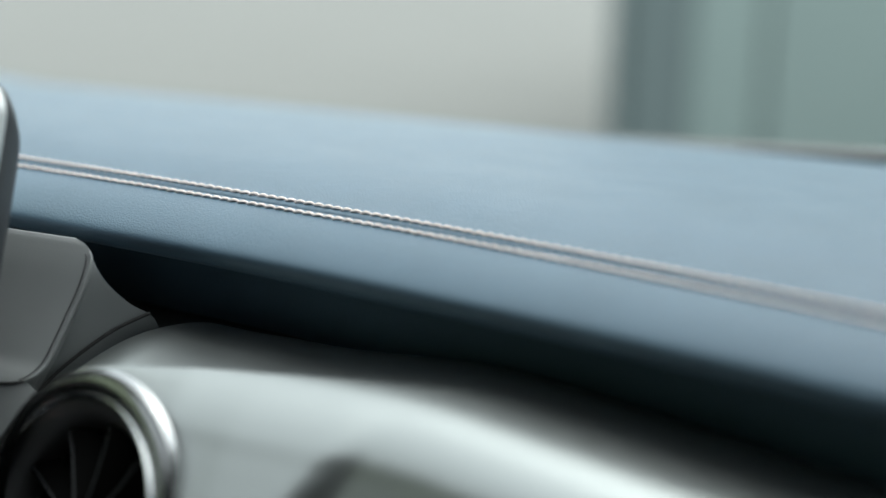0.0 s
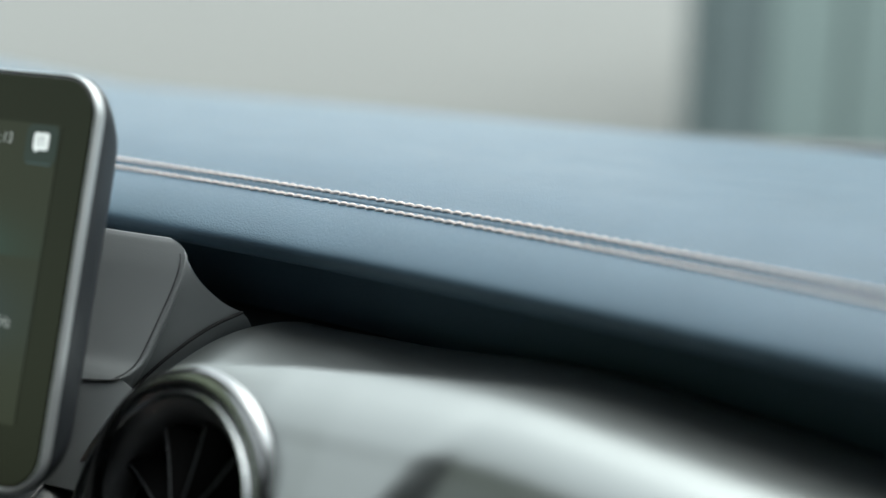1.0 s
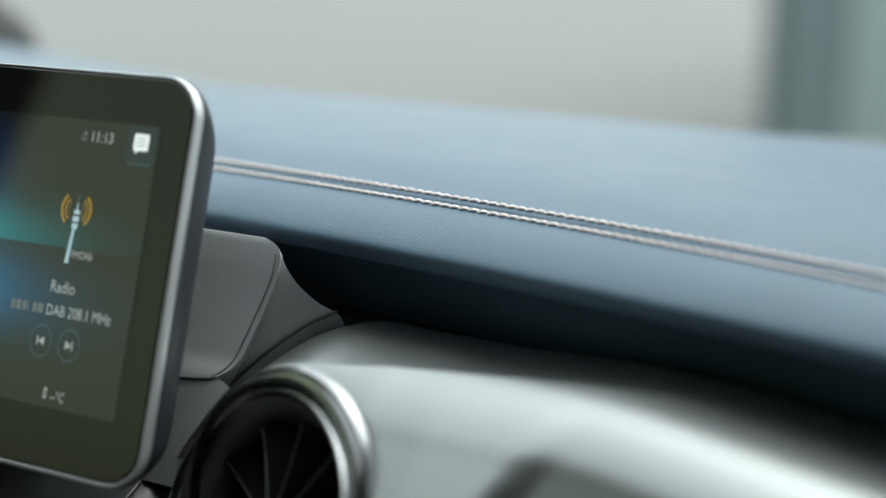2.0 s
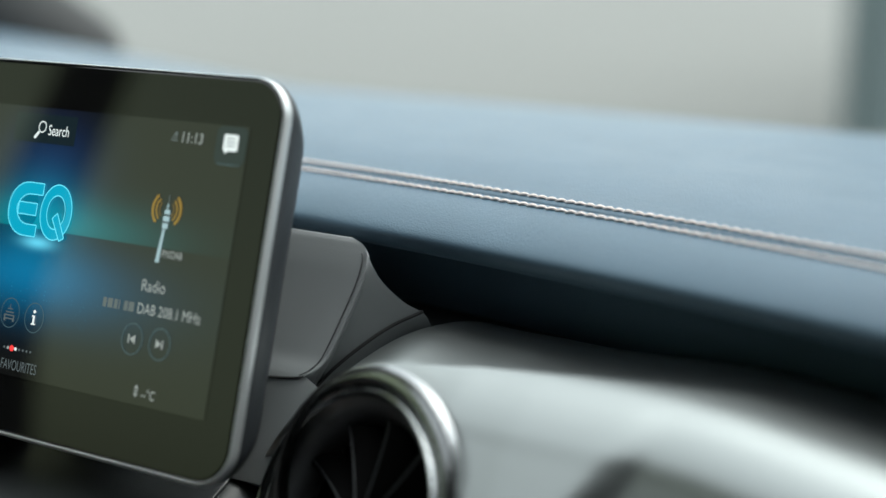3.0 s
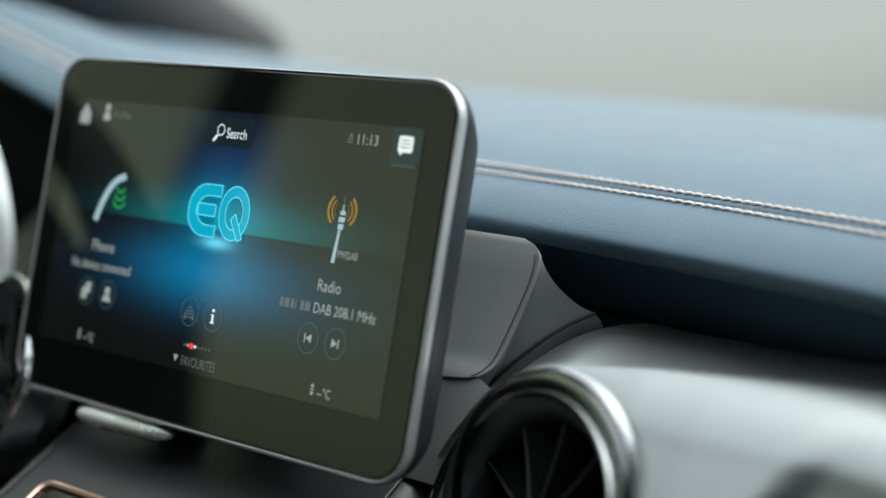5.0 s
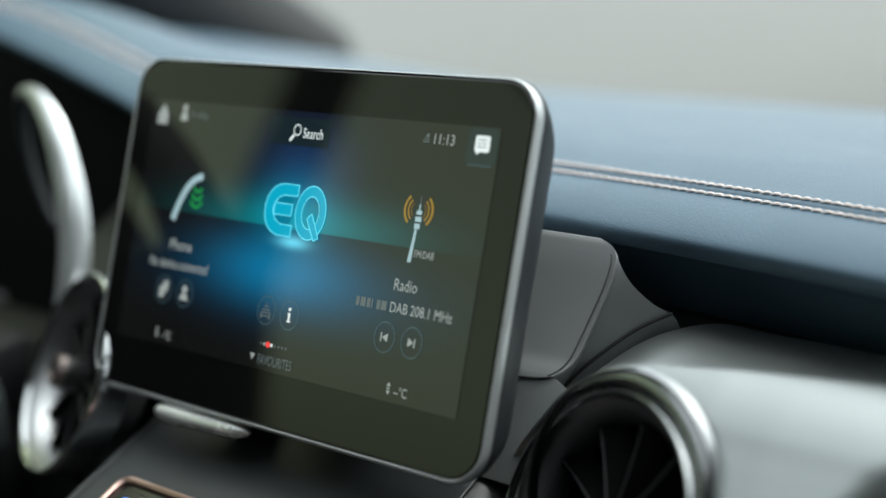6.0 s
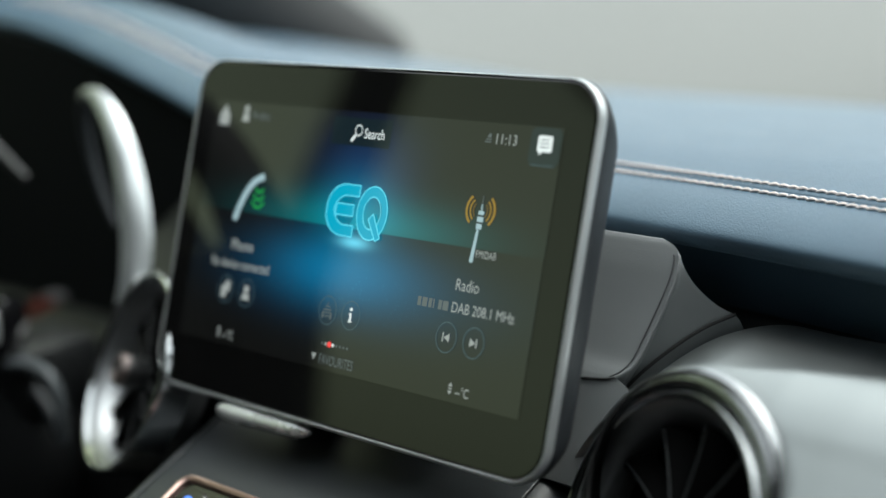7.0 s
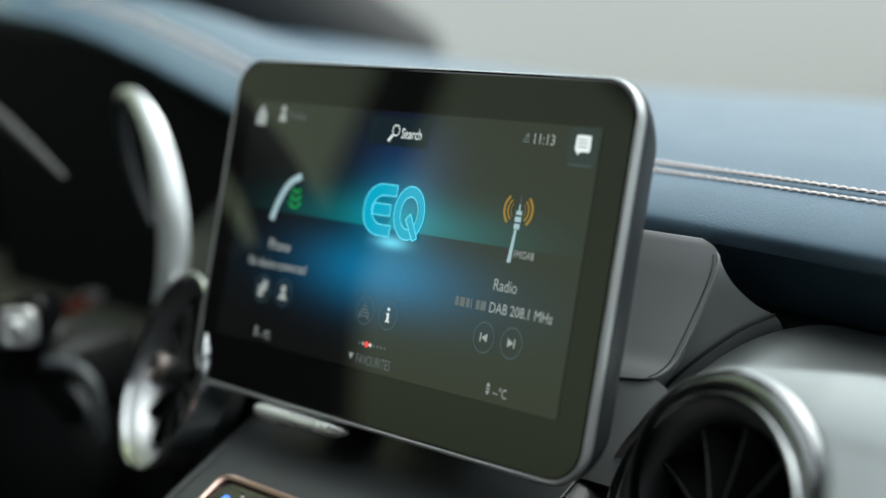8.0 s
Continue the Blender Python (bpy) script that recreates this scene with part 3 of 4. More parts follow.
def stroke(points, w):
    """Quads along a line."""
    out = []
    for (a, b), (c, d) in zip(points, points[1:]):
        l = math.hypot(c - a, d - b) or 1
        nx, ny = -(d - b) / l * w / 2, (c - a) / l * w / 2
        out.append([(a + nx, b + ny), (a - nx, b - ny), (c - nx, d - ny), (c + nx, d + ny)])
    return out


def rect(u0, u1, v0, v1):
    return [(u0, v0), (u1, v0), (u1, v1), (u0, v1)]


# top row
ink("search_box", [rect(-0.0240, 0.0150, 0.0562, 0.0697)], NAVY_INK, -0.00045)
ink("magnifier_icon", hoop(-0.0062, 0.0637, 0.0028, 0.00055, 0, 360, 32, 0.9) + stroke([(-0.0080, 0.0613), (-0.0104, 0.0582)], 0.0014), WHITE_INK, label="white magnifier icon")
text("search_text", "Search", -0.0021, 0.0108, 0.0601, 0.0650, WHITE_INK)
ink("home_icon", [[(-0.1086, 0.0600), (-0.1007, 0.0600), (-0.1007, 0.0655), (-0.10465, 0.0708), (-0.1086, 0.0655)]], SOFT_INK, label="white house icon")
ink("profile_icon", [disc(-0.0882, 0.0694, 0.0019), [(-0.0910, 0.0628), (-0.0854, 0.0628), (-0.0862, 0.0672), (-0.0902, 0.0672)]], SOFT_INK, label="white profile icon")
text("profile_text", "Profiles", -0.0831, -0.0700, 0.0643, 0.0684, DIM_INK)
text("clock_text", "11:13", 0.0779, 0.0893, 0.0634, 0.0681, SOFT_INK)
ink("signal_icon", [rect(0.0716, 0.0754, 0.0638, 0.0644), rect(0.0720, 0.0752, 0.0650, 0.0655), [(0.0726, 0.0661), (0.0750, 0.0661), (0.0747, 0.0679), (0.0738, 0.0679)]], DIM_INK)
ink("message_box", [rounded(0.0965, 0.1130, 0.0557, 0.0725, 0.003, 4)], NAVY_INK, -0.00045)
ink("message_edge", [rect(0.0985, 0.1110, 0.0557, 0.0561)], RING_INK, -0.0007)
ink("message_icon", [rounded(0.1007, 0.1085, 0.0618, 0.0690, 0.0009, 3), [(0.1016, 0.0620), (0.1038, 0.0620), (0.1022, 0.0604)]], WHITE_INK, label="white message icon")
ink("message_lines", [rect(0.1022, 0.1071, v, v + 0.0005) for v in (0.0637, 0.0653, 0.0669)], DIM_INK, -0.0008)

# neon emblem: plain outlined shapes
emblem = empty("emblem")
emblem.parent = display
emblem["label"] = "glowing cyan neon emblem"


def c_shape(u0, u1, v0, v1, w, r, n=10):
    """A broad bracket, open on its right side, and its edge line."""
    outer = [(u1, v1)] + [(u0 + r + r * math.cos(radians(a)), v1 - r + r * math.sin(radians(a))) for a in [90 + 90 * i / n for i in range(n + 1)]] + \
            [(u0 + r + r * math.cos(radians(a)), v0 + r + r * math.sin(radians(a))) for a in [180 + 90 * i / n for i in range(n + 1)]] + [(u1 - 0.0012, v0)]
    q = r - w * 0.7
    a_, b_, c_ = u0 + w, v0 + w, v1 - w
    inner = [(u1, c_)] + [(a_ + q + q * math.cos(radians(a)), c_ - q + q * math.sin(radians(a))) for a in [90 + 90 * i / n for i in range(n + 1)]] + \
            [(a_ + q + q * math.cos(radians(a)), b_ + q + q * math.sin(radians(a))) for a in [180 + 90 * i / n for i in range(n + 1)]] + [(u1 - 0.0012, b_)]
    quads = [[outer[i], outer[i + 1], inner[i + 1], inner[i]] for i in range(len(outer) - 1)]
    return quads, outer + inner[::-1] + [outer[0]]


quads, line = c_shape(-0.0192, 0.0014, 0.0126, 0.0375, 0.0054, 0.0115)
ink("bracket", quads, CYAN_INK, -0.0006, emblem)
ink("bracket_outline", stroke(line, 0.00045), CYAN_EDGE, -0.0009, emblem)
ink("bracket_fill", [disc(-0.0085, 0.0250, 0.0100, 28, 0.0080)], display_ink("display_deep_cyan", (0.01, 0.22, 0.34), 0.55), -0.00045, emblem)
ink("bar", [rect(-0.0130, -0.0012, 0.0224, 0.0280)], CYAN_INK, -0.0006, emblem)
ink("bar_outline", stroke([(-0.0130, 0.0224), (-0.0012, 0.0224), (-0.0012, 0.0280), (-0.0130, 0.0280), (-0.0130, 0.0224)], 0.00045), CYAN_EDGE, -0.0009, emblem)
ink("oval", hoop(0.0111, 0.0252, 0.0128, 0.0050, 0, 360, 44, 0.76), CYAN_INK, -0.0006, emblem)
ink("oval_outline", hoop(0.0111, 0.0252, 0.0130, 0.0005, 0, 360, 44, 0.76) + hoop(0.0111, 0.0252, 0.0080, 0.0005, 0, 360, 44, 0.72), CYAN_EDGE, -0.0009, emblem)
ink("oval_tail", [[(0.0098, 0.0222), (0.0126, 0.0250), (0.0188, 0.0140), (0.0160, 0.0124)]], CYAN_INK, -0.0011, emblem)
ink("oval_tail_outline", stroke([(0.0098, 0.0222), (0.0126, 0.0250), (0.0188, 0.0140), (0.0160, 0.0124), (0.0098, 0.0222)], 0.00045), CYAN_EDGE, -0.0013, emblem)

# telephone tile: a tapered handset, blue at its lower end
hand = [Vector((u, 0, v)) for u, v in ((-0.0845, 0.0118), (-0.0822, 0.0190), (-0.0785, 0.0268), (-0.0735, 0.0328), (-0.0668, 0.0358))]
hand = smooth_line(hand, 14)
ink("handset_icon", stroke([(p.x, p.z) for p in hand], 0.0036), PALE_INK, label="pale handset icon")
ink("handset_signal", hoop(-0.0690, 0.0240, 0.0050, 0.0014, 195, 345, 16) + hoop(-0.0690, 0.0272, 0.0044, 0.0014, 195, 345, 16) + hoop(-0.0690, 0.0304, 0.0036, 0.0013, 195, 345, 16), GREEN_INK, label="green signal arcs")
text("phone_text", "Phone", -0.0832, -0.0668, -0.0034, 0.0022, SOFT_INK)
text("device_text", "No device connected", -0.0966, -0.0528, -0.0130, -0.0080, SOFT_INK)
# radio tile
ink("radio_mast", [[(0.0735, 0.0102), (0.0756, 0.0102), (0.0763, 0.0250), (0.0750, 0.0250)], rect(0.0744, 0.0775, 0.0252, 0.0276), rect(0.0743, 0.0778, 0.0284, 0.0307), rect(0.0746, 0.0777, 0.0316, 0.0334), rect(0.0757, 0.0764, 0.0334, 0.0362)], PALE_INK, label="pale radio mast icon")
ink("radio_mast_tip", [rect(0.0759, 0.0763, 0.0362, 0.0400)], DIM_INK)
ink("radio_mast_bands", [rect(0.0746, 0.0775, 0.0276, 0.0284), rect(0.0746, 0.0775, 0.0307, 0.0316)], NAVY_INK)
ink("radio_waves", [q for r, w in ((0.0062, 0.0008), (0.0085, 0.0012)) for a in (0, 180) for q in hoop(0.0755, 0.0335, r, w, a - 48, a + 48, 12, 1.0)], AMBER_INK, label="amber radio waves")
ink("radio_wave_echo", [q for a in (0, 180) for q in hoop(0.0755, 0.0335, 0.0044, 0.0007, a - 45, a + 45, 10, 1.0)], display_ink("display_dim_amber", (0.3, 0.17, 0.03), 0.3))
text("band_text", "FM/DAB", 0.0769, 0.0882, 0.0127, 0.0160, SOFT_INK)
text("radio_text", "Radio", 0.0686, 0.0818, -0.0030, 0.0022, SOFT_INK)
station = [rect(u, u + w, -0.0128, -0.0086) for u, w in ((0.0478, 0.0021), (0.0505, 0.0031), (0.0543, 0.0021), (0.0570, 0.0009), (0.0602, 0.0021), (0.0628, 0.0033))]
ink("station_bars", station, DIM_INK, label="plain bars of a station name")
text("frequency_text", "DAB 208.1 MHz", 0.0682, 0.1035, -0.0130, -0.0083, SOFT_INK)


def button(u, v, shapes, name, shade):
    ob = ink("button_ring", hoop(u, v, 0.0070, 0.0004, 0, 360, 32, 0.86), RING_INK)
    ink(name, [[(u + a, v + b) for a, b in s] for s in shapes], shade, -0.0008, ob)


button(0.0677, -0.0245, [[(0.0020, -0.0020), (0.0020, 0.0020), (-0.0012, 0)], rect(-0.0021, -0.0014, -0.0020, 0.0020)], "previous_icon", SOFT_INK)
button(0.0835, -0.0245, [[(-0.0020, -0.0020), (0.0012, 0), (-0.0020, 0.0020)], rect(0.0014, 0.0021, -0.0020, 0.0020)], "next_icon", SOFT_INK)
button(-0.0826, -0.0241, [rect(-0.0030, 0.0010, -0.0042, 0.0018), rect(-0.0006, 0.0032, -0.0010, 0.0044)], "pairing_icon", SOFT_INK)
button(-0.0667, -0.0241, [disc(0, 0.0020, 0.0020, 16), [(-0.0032, -0.0036), (0.0032, -0.0036), (0.0020, -0.0002), (-0.0020, -0.0002)]], "contact_icon", SOFT_INK)
button(-0.0076, -0.0238, [rect(-0.0033, 0.0033, -0.0030, -0.0024), rect(-0.0030, 0.0030, -0.0014, -0.0008), rect(-0.0033, -0.0025, -0.0030, -0.0008), rect(0.0025, 0.0033, -0.0030, -0.0008), rect(-0.0026, 0.0026, 0.0000, 0.0006), rect(-0.0016, 0.0016, 0.0016, 0.0021), rect(-0.0002, 0.0002, 0.0022, 0.0038), rect(-0.0033, -0.0022, -0.0040, -0.0030), rect(0.0022, 0.0033, -0.0040, -0.0030)], "car_icon", DIM_INK)
button(0.0080, -0.0240, [rect(-0.0006, 0.0006, -0.0030, 0.0010), rect(-0.0013, 0.0013, -0.0032, -0.0026), rect(-0.0012, 0.0006, 0.0005, 0.0011), disc(0, 0.0029, 0.0008, 12)], "info_icon", WHITE_INK)

for i, (r, shade) in enumerate(((0.0006, DIM_INK), (0.0008, SOFT_INK), (0.0014, RED_INK), (0.0008, WHITE_INK), (0.0006, DIM_INK), (0.0006, DIM_INK), (0.0006, DIM_INK), (0.0006, DIM_INK))):
    ink("page_dot", [disc(-0.0077 + 0.0024 * i, -0.0397, r, 14)], shade)
ink("triangle_icon", [[(-0.0137, -0.0452), (-0.0105, -0.0452), (-0.0121, -0.0484)]], SOFT_INK)
text("favourites_text", "FAVOURITES", -0.0082, 0.0145, -0.0496, -0.0448, DIM_INK)
for u in (-0.0775, 0.0796):
    ink("fan_icon", [[(u - 0.0062, -0.0452), (u - 0.0038, -0.0452), (u - 0.0050, -0.0434)], [(u - 0.0062, -0.0472), (u - 0.0038, -0.0472), (u - 0.0050, -0.0490)], rect(u - 0.0060, u - 0.0040, -0.0465, -0.0459)], SOFT_INK)
    text("temperature_text", "--\u00b0C", u - 0.0018, u + 0.0058, -0.0490, -0.0446, SOFT_INK)
grid_dots = [disc(-0.034 + 0.0017 * i + 0.0008 * (j % 2), -0.0150 - 0.0013 * j, 0.00016, 6) for i in range(44) for j in range(9) if (i * 7 + j * 5) % 4]
ink("speckle_dots", grid_dots, display_ink("display_speckle", (0.02, 0.11, 0.17), 0.5), -0.00045, label="fine dotted floor pattern")

# ---- console below the display ----


def console_rows():
    prof = smooth_line([(0, 0.075, 1.232), (0, 0.045, 1.222), (0, 0.02, 1.212), (0, -0.01, 1.2005), (0, -0.04, 1.189), (0, -0.08, 1.172), (0, -0.14, 1.143), (0, -0.22, 1.09), (0, -0.26, 1.02)], 40)
    rows = []
    for i in range(41):
        s = -1 + 2 * i / 40
        x = 0.118 * s
        drop = 0.020 * max(0.0, abs(s) - 0.86) ** 2 / 0.0196
        rows.append([(x * (1 + 0.0 * k), p.y, p.z - drop) for k, p in enumerate(prof)])
    return rows


console = tagged(empty("centre_console", (0, -0.06, 1.02)), "dark grey grained plastic centre console below the display", "centre console")
part("cover", thick_grid(console_rows(), (0, 0.02, -0.05)), CONSOLE, console, local=False, sharp=60)
for row in (console_rows()[3], console_rows()[-4]):
    part("edge_bead", tube([Vector(p) + Vector((0, 0, 0.0004)) for p in row], 0.0010, 8), CONSOLE, console, "raised grey edge bead", local=False)

# chrome rocker bar tucked under the display
rocker = tagged(empty("rocker_switch", (-0.045, -0.022, 1.19)), "chrome rocker bar on the console under the display", "switch")
bar_pts = [(-0.0790 + 0.066 * i / 28, -0.0235 + 0.003 * i / 28, 1.2178) for i in range(29)]
bar_rad = [(0.0068 - 0.0012 * i / 28) * math.sqrt(max(0.02, 1 - abs(2 * i / 28 - 1) ** 5)) for i in range(29)]
part("bar", tube(bar_pts, bar_rad, 24, flat=0.8), ROCKER, rocker, local=False)
part("groove", tube([(-0.056 + 0.040 * i / 8, -0.0290 + 0.0022 * i / 8, 1.2158) for i in range(9)], 0.0006, 6), SEAM, rocker, "dark moulded line", local=False)
part("arm", block(-0.0620, -0.0300, -0.0180, 0.036, 1.2140, 1.2205, 0.002), MATT, rocker, "black arm into the console", local=False)

# climate panel
climate = tagged(empty("climate_panel", (0.017, -0.075, 1.1835), pose(0, 0, 0, -66, 0, 0)), "black climate control panel in a rose-copper frame on the console", "climate panel")


def frame_loops():
    out = []
    for inset, y in ((0.0, 0.004), (-0.0002, -0.001), (0.0008, -0.0024), (0.0022, -0.0028), (0.0034, -0.0020), (0.0038, 0.0004), (0.0038, 0.004)):
        out.append([(u, y, v) for u, v in rounded(-0.088 + inset, 0.088 - inset, -0.045 + inset, 0.0245 - inset, 0.008 - inset * 0.7, 8)])
    return out


part("frame", loft(frame_loops(), False, False), COPPER, climate, "rose-copper metal frame")
part("face", loft([[(u, y, v) for u, v in rounded(-0.0845 + i, 0.0845 - i, -0.0415 + i, 0.021 - i, 0.005, 8)] for i, y in ((0, 0.004), (0, 0.0006), (0.0008, 0.0))]), GLOSS, climate, "gloss black face")
BLUE_LAMP = mat("blue_lamp", (0.02, 0.05, 0.2), 0.3, emit=(0.1, 0.25, 1.0), emit_power=0.8)
for i in range(8):
    u = -0.0715 + 0.0204 * i
    key = part("key", loft([[(a, y, b) for a, b in rounded(u - 0.0088 + q, u + 0.0088 - q, -0.008 + q, 0.0165 - q, 0.003, 5)] for q, y in ((0, 0.0005), (0, -0.0016), (0.0008, -0.0024))]), GLOSS, climate)
    part("key_icon", loft([[(a, y, b) for a, b in rounded(u - 0.0022, u + 0.0022, 0.0075, 0.0115, 0.001, 3)] for y in (-0.0023, -0.0027)]), BLUE_LAMP if i == 0 else GREY_INK, key)

# ---- driver's side ----
DASH_FALL = [(0.13, 1.285), (0.09, 1.27), (0.055, 1.25), (0.03, 1.22), (0.02, 1.18), (0.022, 1.13), (0.04, 1.08), (0.08, 1.02)]
lower_dash = tagged(empty("lower_dash", (-0.3, 0.05, 1.02)), "black plastic lower dashboard around the driver's controls", "dashboard trim")
part("vent_surround", thick_grid([[(x, y + 0.5 * max(0.0, -0.21 - x), z) for y, z in DASH_FALL] for x in [-0.30 + 0.22 * i / 20 for i in range(21)]], (0, 0.015, 0)), BLACK, lower_dash, local=False, sharp=60)
part("knee_panel", thick_grid([[(x, y + 0.04, z - 0.11) for y, z in DASH_FALL] for x in [-0.78 + 0.49 * i / 20 for i in range(21)]], (0, 0.015, 0)), BLACK, lower_dash, local=False, sharp=60)
behind = tagged(part("dash_core", block(-0.26, 0.77, 0.115, 0.50, 1.02, 1.262, 0.01), BLACK), "black dashboard core under the leather pad", "dashboard core")


def arch_rows():
    """A curved blade that widens downwards and faces into the cabin."""
    line = smooth_line([(-0.2965, 0.0620, 1.3539), (-0.2859, 0.0600, 1.3587), (-0.2723, 0.0580, 1.3579), (-0.2579, 0.0550, 1.3499), (-0.2441, 0.0510, 1.3360), (-0.2332, 0.0470, 1.3165), (-0.2241, 0.0420, 1.2956), (-0.2185, 0.0370, 1.2744), (-0.2157, 0.0310, 1.2550), (-0.2166, 0.0260, 1.2383)], 46)
    wide = [p.x for p in smooth_line([(w, 0, 0) for w in (0.0014, 0.0033, 0.0047, 0.0061, 0.0075, 0.0087, 0.0095, 0.0097, 0.0094, 0.0088)], 46)]
    face = Vector((0.65, -0.72, 0.24)).normalized()
    rows = []
    for i, (c, w) in enumerate(zip(line, wide)):
        d = (line[min(i + 1, 45)] - line[max(i - 1, 0)]).normalized()
        n = face.cross(d).normalized()
        row = [c + n * w * t + face * 0.45 * w * (1 - t * t) for t in [-1 + j / 5 for j in range(11)]]
        row += [c + n * w * 0.9 - face * 0.005, c - face * 0.008, c - n * w * 0.9 - face * 0.005]
        rows.append(row)
    return rows


arch = tagged(part("instrument_trim", grid(arch_rows(), close_u=True), ARCH, sharp=60), "satin silver arched trim sweeping up beside the instruments", "trim")
part("inner_edge", tube([r[-1] for r in arch_rows()], 0.0018, 8), SHELL, arch, "dark grey inner lip", local=False)

part("rear_loop", tube(smooth_line([(-0.2859, 0.0640, 1.3560), (-0.2990, 0.0680, 1.3545), (-0.3085, 0.0720, 1.3440), (-0.3130, 0.0750, 1.3270), (-0.3120, 0.0770, 1.3060), (-0.3050, 0.0780, 1.2850), (-0.2950, 0.0780, 1.2680)], 40), [0.0048 - 0.0024 * i / 39 for i in range(40)], 12), SHELL, arch, "dim dark grey ring behind the trim", local=False)

cluster = tagged(empty("instrument_cluster", (-0.42, 0.11, 1.24)), "dark instrument cluster under the blue hood", "instrument cluster")
part("housing", thick_grid([[(x, 0.148, 1.10 + (0.205 + hood_rise(x)) * j / 10) for j in range(11)] for x in [-0.62 + 0.35 * i / 20 for i in range(21)]], (0, 0.02, 0)), MATT, cluster, local=False)
part("red_band", tube([(-0.452, 0.094, 1.176), (-0.435, 0.094, 1.183), (-0.418, 0.094, 1.192)], 0.009, 8, flat=0.3), RED, cluster, "dim red gauge segment", local=False)
part("grey_mark", tube([(-0.412, 0.093, 1.196), (-0.400, 0.093, 1.200)], 0.0085, 10, flat=0.4), GREY_INK, cluster, "grey gauge mark", local=False)

# start button
start_button = tagged(empty("start_button", (-0.330, -0.010, 1.215), pose(0, 0, 0, -14, 0, 38)), "square chrome start button with rounded corners", "button")


def square_loops(specs):
    return [[(u, y, v) for u, v in rounded(-h, h, -h, h, r, 6)] for h, r, y in specs]


part("bezel", loft(square_loops([(0.0195, 0.009, 0.03), (0.0195, 0.009, 0.004), (0.0175, 0.008, 0.0), (0.0135, 0.006, 0.0)])), GLOSS, start_button, "gloss black surround")
part("cap", loft(square_loops([(0.0122, 0.006, 0.003), (0.0122, 0.006, -0.003), (0.0112, 0.0055, -0.0046), (0.0090, 0.0050, -0.0052), (0.0074, 0.005, -0.0042), (0.0062, 0.0055, -0.0046), (0.0052, 0.0048, -0.0072), (0.0030, 0.0028, -0.0086)])), SATIN, start_button, "chrome button cap")

# column stalk
stalk = tagged(empty("column_stalk", (-0.27, 0.0, 1.19)), "dark grey control stalk on the steering column", "stalk")
part("lever", tube(smooth_line([(-0.318, 0.000, 1.1890), (-0.300, 0.000, 1.1925), (-0.285, 0.0, 1.1930), (-0.273, 0.0, 1.1895), (-0.266, 0.0, 1.179), (-0.264, 0.0, 1.165), (-0.2645, 0.0, 1.150)], 28), [0.0052 - 0.0016 * i / 27 for i in range(28)], 12), STALK, stalk, local=False)
part("lower_lever", tube(smooth_line([(-0.320, 0.006, 1.176), (-0.300, 0.006, 1.172), (-0.286, 0.006, 1.160), (-0.277, 0.006, 1.142)], 20), 0.0036, 12), SHELL, stalk, local=False)
part("root", block(-0.36, -0.30, 0.0, 0.06, 1.15, 1.20, 0.01), BLACK, stalk, local=False)

# steering column shroud
column = tagged(empty("steering_column", (-0.385, 0.03, 1.05)), "black plastic steering column shroud below the instruments", "steering column")
shroud = bmesh.new()
bmesh.ops.create_uvsphere(shroud, u_segments=32, v_segments=18, radius=1, matrix=Matrix.Translation((-0.385, 0.02, 1.115)) @ Matrix.Diagonal((0.085, 0.04, 0.085, 1)))
part("shroud", shroud, BLACK, column, local=False)
part("column_tube", tube([(-0.405, -0.185, 1.282), (-0.405, -0.04, 1.205), (-0.403, 0.11, 1.125)], 0.034, 20), BLACK, column, local=False)
part("bracket", tube(smooth_line([(-0.385, 0.01, 1.14), (-0.36, 0.008, 1.18), (-0.335, 0.006, 1.214)], 10), 0.018, 14), BLACK, column, local=False)
part("edge_strip", tube(smooth_line([(-0.420, 0.030, 1.352), (-0.387, 0.030, 1.341), (-0.348, 0.030, 1.322), (-0.318, 0.030, 1.306)], 20), [0.0065 - 0.004 * i / 19 for i in range(20)], 12), BLACK, cluster, "faintly shining dark grey bar", local=False)

# steering wheel
wheel = tagged(empty("steering_wheel", (-0.405, -0.20, 1.29), pose(0, 0, 0, -28, 0, 0)), "black leather steering wheel in front of the instruments", "steering wheel")
rim_rows = []
for i in range(72):
    a = 2 * math.pi * i / 72
    grip = 0.0235 + 0.0040 * math.exp(-((math.sin(a) - 0.35) / 0.25) ** 2)
    c = Vector((0.166 * math.cos(a), 0, max(-0.146, 0.166 * math.sin(a))))
    out = Vector((math.cos(a), 0, math.sin(a)))
    rim_rows.append([c + out * grip * math.cos(b) + Vector((0, 0.9 * grip * math.sin(b), 0)) for b in [2 * math.pi * j / 16 for j in range(16)]])
part("rim", grid(rim_rows, close_u=True, close_v=True), WHEEL, wheel, "black leather rim")
airbag = bmesh.new()
bmesh.ops.create_uvsphere(airbag, u_segments=32, v_segments=18, radius=1, matrix=Matrix.Translation((0, 0.012, -0.006)) @ Matrix.Diagonal((0.138, 0.034, 0.120, 1)))
part("airbag_cover", airbag, WHEEL, wheel, "black airbag cover")
for side in (-1, 1):
    part("spoke", loft([[(side * x, y + 0.015, z) for y, z in rounded(-0.012, 0.012, z0, z1, 0.006, 4)] for x, z0, z1 in ((0.06, -0.060, 0.060), (0.11, -0.055, 0.066), (0.154, -0.055, 0.076))]), GLOSS, wheel, "gloss black spoke")
